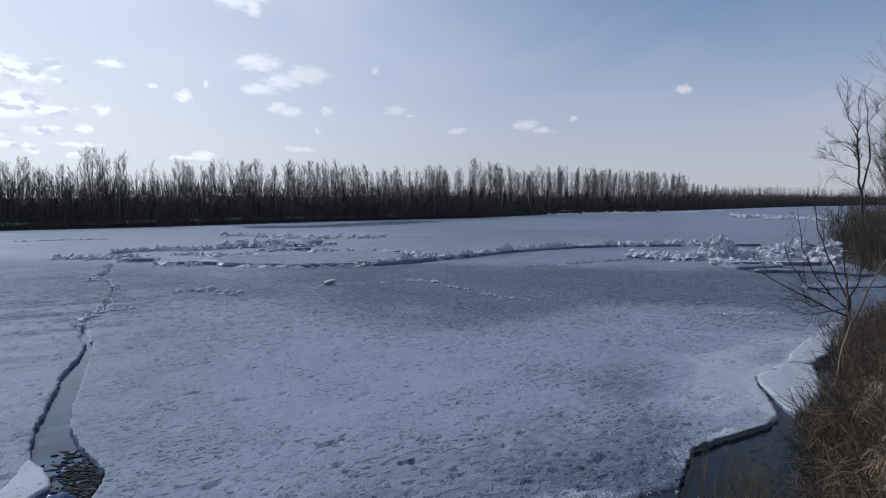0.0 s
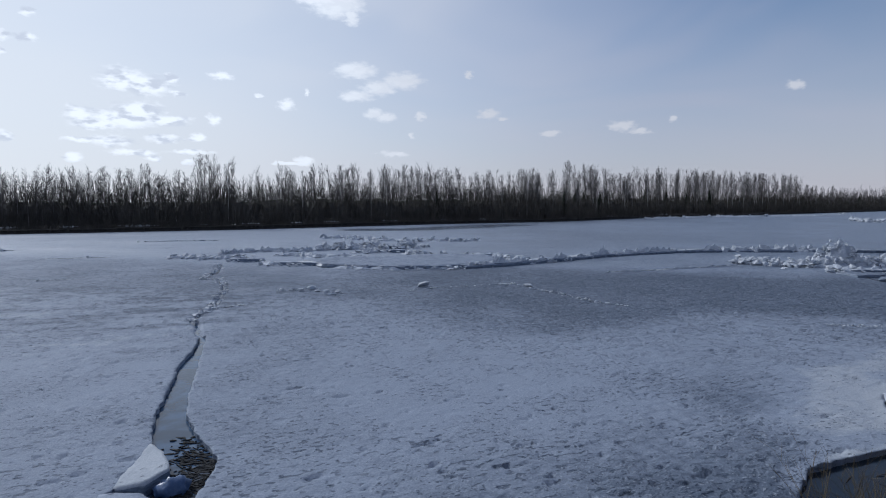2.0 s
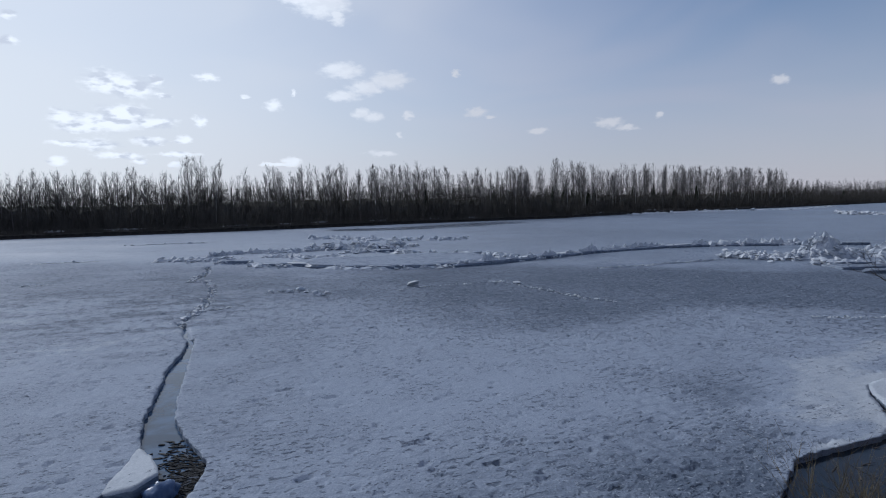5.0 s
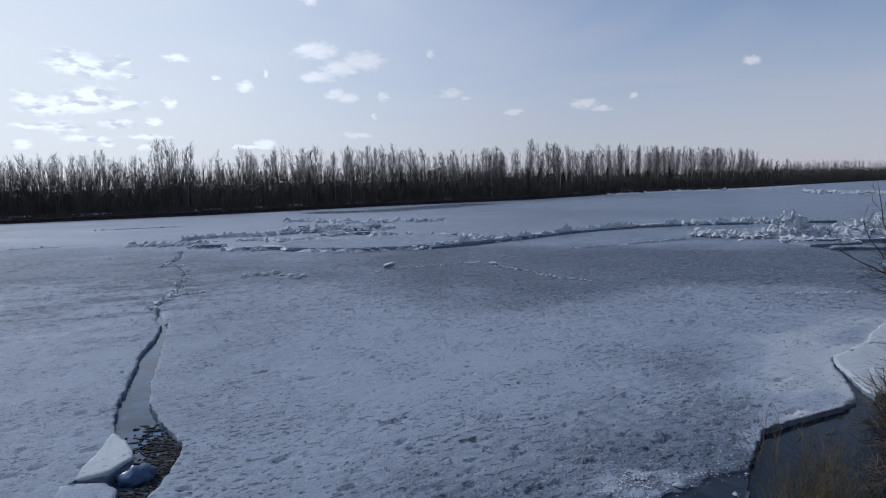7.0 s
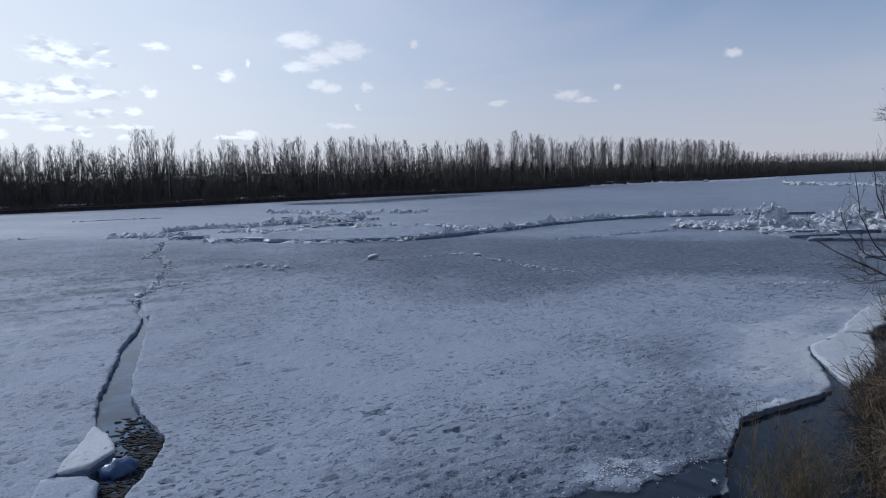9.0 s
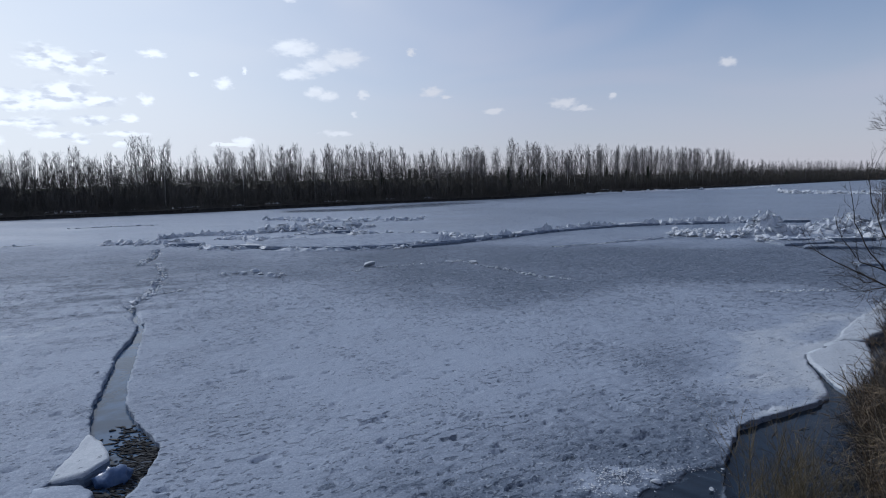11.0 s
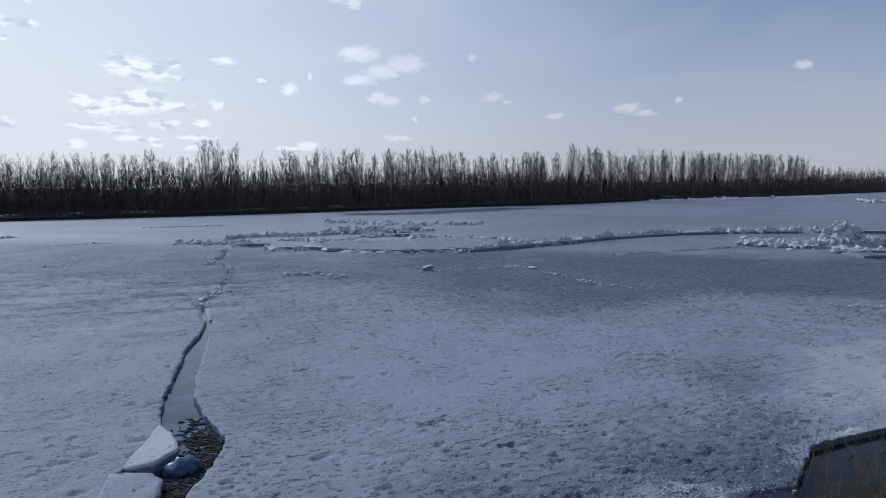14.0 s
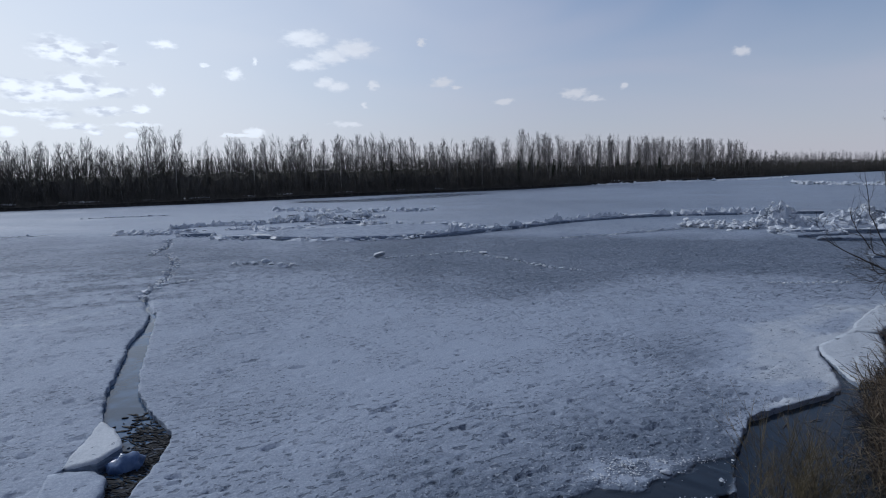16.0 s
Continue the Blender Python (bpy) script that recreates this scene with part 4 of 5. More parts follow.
    ridge_of([(10.4, 24.6), (11.9, 24.4), (13.6, 24.7)], 44, 0.12, 0.05, 0.14, 0.02, "thin line of ice chips near the bank", 0.4)
    ridge_of([(4.5, 41.2), (8.1, 43.1), (11.0, 45.0), (14.2, 47.1)], 90, 0.12, 0.08, 0.22, 0.03, "low thin ridge of snow and ice chips", 0.5, 0.22)
    ridge_of([(-38.7, 45.2), (-36.5, 46.4), (-34.3, 47.8)], 24, 0.10, 0.10, 0.28, 0.03, "thin line of ice chips along a crack", 0.7, 0.10)
    ridge_of([(-28.7, 32.2), (-27.3, 33.2)], 14, 0.08, 0.06, 0.18, 0.02, "short line of ice chips", 0.7, 0.06)
    ridge_of([(-49.5, 51.4), (-48.7, 52.5)], 16, 0.15, 0.2, 0.5, 0.1, "small cluster of loose ice chips", 0.6, 0.2)
    ridge_of([(-13.7, 24.8), (-13.2, 25.3), (-12.7, 25.9)], 12, 0.06, 0.08, 0.26, 0.03, "short spur of ice plates beside a healed crack", 0.8, 0.08)


def lone_block(x, y, size, label):
    me = RNG.choice(CHUNKS).copy()
    ob = new("ice_block", me)
    ob.matrix_basis = pose(x, y, size * 0.2, 8, 5, RNG.uniform(0, 360)) @ Matrix.Diagonal((size * 1.3, size, size * 0.7, 1))
    tagged(ob, label, "ice block", "loose ice blocks")


build_rubble()
lone_block(-5.93, 33.0, 0.62, "loose white ice block lying on the sheet")
lone_block(-11.5, 31.2, 0.42, "small loose ice block lying on the sheet")
lone_block(-0.4, 33.7, 0.5, "loose white ice block beside a crack")
lone_block(2.47, 8.97, 0.15, "small lump of snow beside standing water")
lone_block(2.5, 8.08, 0.10, "small lump of snow in standing water")
lone_block(2.58, 8.0, 0.09, "small lump of snow in standing water")

# plates that were pushed up along the front of the rubble
SLABS = [  # x, y, half length, half width, turn, lean
    (-15.6, 43.2, 1.5, 0.5, -6, 3), (-17.6, 43.2, 1.2, 0.5, 4, 4), (-21.6, 45.4, 1.3, 0.6, 6, 5), (-12.6, 55.4, 1.2, 0.5, 4, 4), (-13.2, 60.0, 1.2, 0.6, 3, 5),
    (-22.4, 75.5, 1.6, 0.5, -3, 3), (-4.4, 51.9, 1.6, 0.6, 6, 4), (20.5, 43.0, 1.7, 0.7, -4, 4), (24.2, 42.8, 1.6, 0.6, 8, 5), (-16.0, 50.0, 1.1, 0.5, 3, 4), (-9.6, 41.4, 1.1, 0.4, -4, 3), (-6.6, 42.2, 1.0, 0.4, 14, 4)]
for (ax, ay), (bx, by) in zip(RIDGE[5:], RIDGE[6:]):
    for k in range(2):
        f = (k + RNG.uniform(0.2, 0.8)) / 2
        SLABS.append((ax + (bx - ax) * f, ay + (by - ay) * f + 0.3, RNG.uniform(1.0, 1.7), RNG.uniform(0.4, 0.7), math.degrees(math.atan2(by - ay, bx - ax)), RNG.uniform(2, 7)))
for i, (x, y, a, b, turn, lean) in enumerate(SLABS):
    oval = []
    for k in range(9):
        q = 2 * math.pi * k / 9 + RNG.uniform(-0.2, 0.2)
        oval.append((a * math.cos(q) * RNG.uniform(0.8, 1.15), b * math.sin(q) * RNG.uniform(0.8, 1.15)))
    ob = new("ice_slab", plate_mesh("ice_slab", oval, 0.30, MAT_SNOW, 50 + i, 0.13, 0.35))
    ob.matrix_basis = pose(x, y, 0.24, -lean, RNG.uniform(-2, 2), turn)
    tagged(ob, "flat snow-covered ice slab pushed up onto the sheet", "ice slab", "pushed-up slabs")

# long plates pushed up between the big pile and the bank
for seed, lift, outline in (
        (81, 0.15, [(19.1, 38.4), (21.0, 38.3), (23.0, 37.9), (24.0, 36.2), (25.3, 36.8), (24.6, 39.4), (21.8, 40.0), (19.6, 39.5)]),
        (82, 0.14, [(18.5, 42.3), (18.8, 40.2), (20.4, 40.6), (22.3, 41.2), (22.6, 42.4), (20.6, 43.0)]),
        (83, 0.07, [(18.0, 31.0), (20.2, 31.5), (22.6, 32.0), (24.2, 33.2), (23.6, 34.6), (20.6, 33.6), (18.4, 32.2)]),
        (84, 0.20, [(22.9, 42.4), (25.3, 43.4), (27.2, 43.6), (27.6, 45.0), (25.2, 45.4), (23.2, 44.2)])):
    tagged(new("ice_slab", plate_mesh("ice_slab", outline, 0.30, MAT_SHEET, seed, 0.10, 0.3, (-0.6, 0.4, lift), 0.45)),
           "long flat ice plate pushed up with a dark broken edge", "ice slab", "pushed-up slabs")

# broken edge of the drifting sheet under the long ridge
for i, ((ax, ay), (bx, by)) in enumerate(zip(RIDGE[5:11], RIDGE[6:12])):
    l = math.hypot(bx - ax, by - ay)
    ux, uy = (bx - ax) / l, (by - ay) / l
    for k in range(2):
        f, g = l * (0.5 * k - 0.02), l * (0.5 * k + 0.49)
        out, back = RNG.uniform(0.38, 0.6), RNG.uniform(0.8, 1.3)
        outline = [(ax + ux * s + uy * w, ay + uy * s - ux * w) for s, w in ((f, out), (0.5 * (f + g), out + RNG.uniform(-0.1, 0.15)), (g, out), (g, -back), (f, -back))]
        tagged(new("ice_slab", plate_mesh("ice_slab", outline, 0.32, MAT_SHEET, 90 + 2 * i + k, 0.10, 0.25, (RNG.uniform(-1.5, 0.5), RNG.uniform(-1, 1), RNG.uniform(0.15, 0.21)), 0.1)),
               "raised ice plate with a shaded broken edge under the ridge", "ice slab", "ridge plates")

# the raised raft behind the crumbled edge
tagged(new("ice_raft", plate_mesh("ice_raft", [(-14.6, 42.0), (-11.3, 41.3), (-9.0, 41.1), (-6.4, 41.9), (-4.6, 43.0), (-2.9, 45.0), (-2.6, 48.0), (-4.0, 51.0), (-8.0, 51.5), (-12.0, 48.6), (-15.5, 47.5), (-17.0, 45.0)], 0.45, MAT_SHEET, 66, 0.10, 0.5, (0, 0, 0.27), 0.0)),
       "raised flat raft of snow-covered ice with a dark broken edge", "ice raft")

# broken pieces at the open crack
# the wedge's melt of -0.6 lightens its colour, adding to the sun on its top
tagged(new("ice_slab", plate_mesh("ice_slab", [(-7.17, 10.63), (-6.60, 10.12), (-6.05, 9.42), (-5.95, 9.27), (-6.09, 8.83), (-6.63, 8.80), (-6.90, 9.62)], 0.36, MAT_SHEET, 61, 0.02, 0.12, (0, 0, 0.012), -0.6, ((-6.63, 8.78), (-7.17, 10.63), 0.22))),
       "tilted wedge of broken ice with a sunlit top", "ice slab", "slabs at the crack")
tagged(new("ice_slab", plate_mesh("ice_slab", [(-6.7, 8.56), (-6.05, 8.7), (-5.74, 8.5), (-5.54, 8.12), (-5.45, 7.45), (-5.3, 6.6), (-5.2, 5.8), (-5.6, 6.2), (-6.07, 7.3), (-6.39, 7.93)], 0.36, MAT_SHEET, 62, 0.012, 0.12, (0, 1, 0.025), 0.1)),
       "broken ice slab with a rounded edge beside open water", "ice slab", "slabs at the crack")
lump = bmesh.new()
bmesh.ops.create_icosphere(lump, subdivisions=3, radius=1.0)
for v in lump.verts:
    k = 1 + 0.38 * (noise.noise(v.co * 1.9) + 0.4 * noise.noise(v.co * 4))
    v.co = Vector((v.co.x * 0.27 * k, v.co.y * 0.2 * k, v.co.z * 0.2 * k))
lump_me = bpy.data.meshes.new("ice_lump")
lump.to_mesh(lump_me)
lump.free()
lump_me.materials.append(MAT_BLUE)
lump_me.polygons.foreach_set("use_smooth", [True] * len(lump_me.polygons))
ob = new("ice_lump", lump_me)
ob.matrix_basis = pose(-5.76, 9.04, -0.06, 0, 0, 35)
tagged(ob, "rounded wet blue lump of ice floating in the crack", "ice lump")

# slabs by the near bank
tagged(new("ice_slab", plate_mesh("ice_slab", [(7.40, 12.98), (7.46, 13.6), (7.60, 14.33), (7.72, 15.05), (7.95, 15.80), (8.57, 16.38), (9.52, 17.22), (10.1, 16.95), (9.5, 15.6), (8.9, 14.6), (8.4, 13.8), (7.85, 13.25)], 0.42, MAT_SHEET, 63, 0.02, 0.12, (0, 0.3, 0.012), -0.45)),
       "thick white ice slab broken off beside the bank", "ice slab", "slabs at the bank")
tagged(new("ice_slab", plate_mesh("ice_slab", [(9.50, 17.24), (10.1, 16.98), (10.95, 17.6), (11.85, 18.95), (11.3, 19.2), (10.1, 17.95)], 0.40, MAT_SHEET, 64, 0.04, 0.15, (3, -5, 0.17), -0.55)),
       "tilted white ice slab resting against the bank", "ice slab", "slabs at the bank")
tagged(new("ice_slab", plate_mesh("ice_slab", [(11.6, 19.5), (12.0, 18.9), (13.3, 20.3), (14.6, 22.0), (14.0, 22.3), (12.8, 21.0)], 0.4, MAT_SHEET, 65, 0.05, 0.15, (4, 4, 0.12), -0.6)),
       "white ice slab pushed up against the grassy bank", "ice slab", "slabs at the bank")


def build_brash():
    """Thin dark plates frozen together at the bottom of the open crack."""
    rng = random.Random(12)
    shape = Shape()
    hole = CRACK_LEFT + CRACK_RIGHT[::-1]
    made = 0
    while made < 1500:
        x, y = rng.uniform(-7.0, -4.9), rng.uniform(6.0, 11.4)
        if not inside(hole, np.array([x]), np.array([y]))[0]:
            continue
        d = float(polyline(CRACK_RIGHT, np.array([x]), np.array([y]))[0][0])
        if rng.random() > math.exp(-(d / 0.42) ** 2) + 0.12 * (y < 10.3) or y > 10.2 + 1.2 * rng.random() ** 2:
            continue
        made += 1
        a, w, l = rng.uniform(0, math.pi), rng.uniform(0.006, 0.03), 0.02 + 0.15 * rng.random() ** 2
        m = Matrix.Translation((x, y, WATER_Z + rng.uniform(-0.008, 0.012))) @ Euler((rng.uniform(-0.25, 0.25), rng.uniform(-0.12, 0.12), a * 0.6 - 0.7)).to_matrix().to_4x4()
        base = len(shape.v)
        ring = [(l * math.cos(q) * rng.uniform(0.6, 1.2), w * math.sin(q) * rng.uniform(0.6, 1.2)) for q in (0, 1.2, 2.2, 3.3, 4.3, 5.3)]
        for z in (-0.012, 0.010):
            shape.v += [m @ Vector((p, q, z)) for p, q in ring]
        shape.f.append(tuple(base + 6 + i for i in range(6)))
        shape.f += [(base + i, base + (i + 1) % 6, base + 6 + (i + 1) % 6, base + 6 + i) for i in range(6)]
    tagged(new("brash_ice", shape.mesh("brash_ice", MAT_BRASH, False)), "dark wet brash ice frozen in the open crack", "brash ice", kind="stuff")


build_brash()


def build_crumbs():
    """Loose snow crumbs beside the standing water."""
    rng = random.Random(19)
    shape = Shape()
    for cx, cy, sx, sy, count in ((2.0, 9.15, 0.26, 0.17, 330), (2.9, 9.38, 0.35, 0.07, 90), (2.78, 8.2, 0.13, 0.06, 90), (1.55, 8.8, 0.22, 0.12, 90), (2.52, 8.05, 0.07, 0.05, 40), (3.23, 8.76, 0.04, 0.03, 14)):
        for _ in range(count):
            x, y, s = rng.gauss(cx, sx), rng.gauss(cy, sy), 0.006 + 0.022 * rng.random() ** 3
            base = len(shape.v)
            for dx, dy, dz in ((1, 0, 0), (0, 1, 0), (-1, 0, 0), (0, -1, 0), (0, 0, 0.5), (0, 0, -0.6)):
                shape.v.append(Vector((x + s * (dx + rng.uniform(-0.4, 0.4)), y + s * (dy + rng.uniform(-0.4, 0.4)), 0.005 + s * dz)))
            for a, b in ((0, 1), (1, 2), (2, 3), (3, 0)):
                shape.f += [(base + a, base + b, base + 4), (base + b, base + a, base + 5)]
    tagged(new("snow_crumbs", shape.mesh("snow_crumbs", MAT_SNOW, False)), "loose crumbs of old snow on wet ice", "snow crumbs", kind="stuff")


build_crumbs()


def build_pool_sticks():
    """Bits of twig frozen into the skim ice of the pool by the bank."""
    rng = random.Random(41)
    for x, y in ((5.3, 10.6), (6.2, 12.0), (5.6, 11.2), (4.9, 9.7), (6.5, 11.9), (4.4, 9.0), (5.0, 10.9)):
        shape = Shape()
        a = rng.uniform(0, 3.1)
        shape.tube(branch(rng, Vector((0, 0, 0)), Vector((math.cos(a), math.sin(a), 0.08)), rng.uniform(0.12, 0.4), 0.12, 4), [0.009, 0.009, 0.008, 0.006, 0.003], 5)
        ob = new("stick", shape.mesh("stick", MAT_WILLOW))
        ob.matrix_basis = pose(x, y, WATER_Z + 0.004)
        tagged(ob, "short dark stick frozen into the pool's skim ice", "stick", "sticks in the pool")


build_pool_sticks()


# ---- far woods ----
def far_point(s, back):
    """A place at s metres along the far shore and back metres behind it."""
    for (ax, ay), (bx, by) in zip(FAR_SHORE[1:], FAR_SHORE[2:]):
        l = math.hypot(bx - ax, by - ay)
        if s <= l:
            break
        s -= l
    ux, uy = (bx - ax) / l, (by - ay) / l
    return ax + ux * s - uy * back, ay + uy * s + ux * back


def far_height(x, y, back):
    """Height of the far bank at a known distance behind its shoreline."""
    up = lambda a, b: (lambda t: t * t * (3 - 2 * t))(min(1, max(0, (back - a) / (b - a))))
    lump_up = float(fbm(x * 0.12, y * 0.12, 5)) - 0.5
    return WATER_Z - 0.05 + up(0, 3.0) + 0.9 * up(3, 25) + lump_up * 1.2 * up(1.0, 9)


def aspen_meshes(rng, tall, spread, rich=1.0):
    """A slim bare tree with steep limbs and fine, nearly upright twigs."""
    trunk, crown = Shape(), Shape()
    pts = branch(rng, Vector((0, 0, -0.3)), Vector((rng.uniform(-0.05, 0.05), rng.uniform(-0.05, 0.05), 1)), tall, 0.03, 8, 0.03)
    r0 = 0.0075 * tall
    trunk.tube(pts, [r0 * (1 - 0.9 * i / 8) for i in range(9)], 5)
    for _ in range(int(rng.randint(30, 40) * rich)):
        t = 0.34 + 0.62 * rng.random()
        p, d = along(pts, t)
        l = spread * tall * (1.08 - t) * rng.uniform(0.6, 1.3) + 0.4
        limb = branch(rng, p, side_way(rng, d, rng.uniform(0.45, 0.85)), l, 0.12, 3, 0.18)
        crown.tube(limb, [r0 * 0.28 * (1.1 - t) + 0.010, 0.014, 0.011, 0.006], 3, False)
        for _ in range(rng.randint(6, 9)):
            q, e = along(limb, rng.uniform(0.15, 1.0))
            twig = branch(rng, q, side_way(rng, e, rng.uniform(0.2, 0.6)), rng.uniform(0.3, 0.9) * (1.3 - 0.6 * t), 0.1, 1, 0.15)
            crown.tube(twig, [0.008, 0.004], 3, False)
    return trunk, crown


def merged(shapes, spots, name, mat):
    """One mesh of many placed copies; each spot is a shape's number, x, y, z, turn, width and height."""
    verts, faces, base = [], [], 0
    for k, x, y, z, turn, w, h in spots:
        v = np.array([tuple(p) for p in shapes[k].v])
        c, s = math.cos(turn), math.sin(turn)
        verts.append(np.stack([x + w * (v[:, 0] * c - v[:, 1] * s), y + w * (v[:, 0] * s + v[:, 1] * c), z + h * v[:, 2]], -1))
        faces += [tuple(base + i for i in f) for f in shapes[k].f]
        base += len(v)
    return mesh_of(name, np.concatenate(verts).tolist(), faces, mat, True)


def tree_height(az, grove, rng):
    """How tall the wood stands, by its place along the shore."""
    tall = 8.2 + 4.2 * grove + rng.uniform(-1.6, 1.2)
    if -28.6 < az < -24.6:
        tall = rng.uniform(10.4, 12.6)
    elif az < -28.6:
        tall = 6.0 + 4.5 * grove + rng.uniform(-1.0, 1.0)
    if -24.4 < az < -22.6 or 4.6 < az < 5.8:
        tall *= 0.7
    if 6.6 < az < 9.0:
        tall = rng.uniform(12.0, 14.5)
    if 12.0 < az <= 22.9:
        tall = rng.uniform(11.6, 14.4)
    if az > 22.9:
        tall = 6.8 + 5.5 * grove + rng.uniform(-0.6, 0.6)
    return tall


def build_aspens():
    rng = random.Random(21)
    kinds = []
    for k in range(9):
        birch = k % 3 == 2
        trunk, crown = aspen_meshes(rng, 10.0, rng.uniform(0.17, 0.33))
        thing = new("birch_tree" if birch else "aspen_tree")
        part("trunk", trunk.mesh("trunk", MAT_BIRCH if birch else MAT_ASPEN), thing, "pale white bark" if birch else "")
        part("crown", crown.mesh("crown", MAT_TWIG), thing)
        tagged(thing, "tall bare birch with a pale trunk on the far bank" if birch else "tall bare aspen with fine upright branches on the far bank", "tree", "far bank trees")
        kinds.append(thing)
    spots = []
    s = 30.0
    while s < 700:
        x, y = far_point(s, 0)
        dist = math.hypot(x, y)
        az = math.degrees(math.atan2(x, y))
        grove = float(fbm(np.array([s * 0.09]), np.array([3.3]), 41, 2)[0])
        front = rng.random() < 0.6
        spots.append((s, rng.uniform(6, 20) if front else rng.uniform(20, 42), tree_height(az, grove, rng) * (1.0 if front else 0.92), az))
        thin = 2.2 if grove < 0.36 and az < 8 else 1.0
        s += rng.uniform(0.15, 0.50) * (0.7 + dist / 420) * thin
    front = sorted((q for q in spots if q[1] < 20 and -41 < q[3] < 26), key=lambda q: q[1])[:290]
    chosen = set(front)
    rest = [q for q in spots if q not in chosen]
    used = 0
    for s, back, tall, az in front:
        x, y = far_point(s, back)
        k = used if used < 9 else rng.randrange(9) if x > -10 else rng.choice([0, 1, 3, 4, 6, 7, 8])
        m = pose(x, y, far_height(x, y, back), 0, 0, rng.uniform(0, 360))
        ob = kinds[k] if used < 9 else copy_thing(kinds[k], m)
        used += 1
        ob.matrix_basis = m
        w = tall / 10 * rng.uniform(0.85, 1.2)
        ob.scale = (w, w, tall / 10)
    light = [aspen_meshes(rng, 10.0, rng.uniform(0.15, 0.30), 0.45) for _ in range(4)]
    places = []
    for s, back, tall, az in rest:
        w = tall / 10 * rng.uniform(0.85, 1.2)
        x, y = far_point(s, back)
        places.append((rng.randrange(4), x, y, far_height(x, y, back), rng.uniform(0, 6.28), w, tall / 10))
    whole = []
    for trunk, crown in light:
        both = Shape()
        both.v = list(trunk.v) + list(crown.v)
        both.f = list(trunk.f) + [tuple(i + len(trunk.v) for i in f) for f in crown.f]
        whole.append(both)
    tagged(new("far_trees", merged(whole, places, "far_trees", MAT_TWIG)), "bare trees standing deeper in the far wood", "trees", kind="stuff")


build_aspens()


def build_spruces():
    rng = random.Random(5)
    trunk, crown = Shape(), Shape()
    trunk.tube([Vector((0, 0, -0.3)), Vector((0, 0, 4)), Vector((0, 0, 8))], [0.14, 0.09, 0.02], 5)
    for layer in range(20):
        z = 0.9 + 7.0 * layer / 20
        w = 1.7 * (1 - layer / 20.5) ** 0.85
        for k in range(9):
            a = 2 * math.pi * k / 9 + layer * 0.7 + rng.uniform(-0.2, 0.2)
            l = w * rng.uniform(0.75, 1.15)
            u, v = Vector((math.cos(a), math.sin(a), 0)), Vector((-math.sin(a), math.cos(a), 0))
            base = len(crown.v)
            crown.v += [Vector((0, 0, z + 0.15)), u * l * 0.6 + v * l * 0.24 + Vector((0, 0, z - 0.12)), u * l + Vector((0, 0, z - 0.3 * l)),
                        u * l * 0.6 - v * l * 0.24 + Vector((0, 0, z - 0.12)), u * l * 0.5 + Vector((0, 0, z - 0.35))]
            crown.f += [(base, base + 1, base + 2), (base, base + 2, base + 3), (base + 1, base + 4, base + 2), (base + 4, base + 3, base + 2)]
    thing = tagged(new("spruce_tree"), "small dark green spruce among bare trees", "tree", "far bank spruces")
    part("trunk", trunk.mesh("trunk", MAT_ASPEN), thing)
    part("crown", crown.mesh("crown", MAT_SPRUCE, False), thing)
    spots = []
    for az in (-2.6, 1.2, 2.3, 3.0, 3.5, 4.2, 4.8, 5.4, 6.1, 8.6, 10.2, 11.3, 12.0, 13.6, 15.2, 21.0, 22.9, 23.6, 24.4, -9.6):
        best = min((abs(math.degrees(math.atan2(*far_point(0.5 * q, 12))) - az), 0.5 * q) for q in range(60, 1100))
        spots.append(best[1])
    for i, s in enumerate(spots):
        x, y = far_point(s, rng.uniform(7, 16))
        h = rng.uniform(0.72, 1.0)
        m = pose(x, y, height_at(x, y), 0, 0, rng.uniform(0, 360))
        ob = thing if i == 0 else copy_thing(thing, m)
        ob.matrix_basis = m
        ob.scale = (h * rng.uniform(0.8, 1.1), h * rng.uniform(0.8, 1.1), h)


build_spruces()


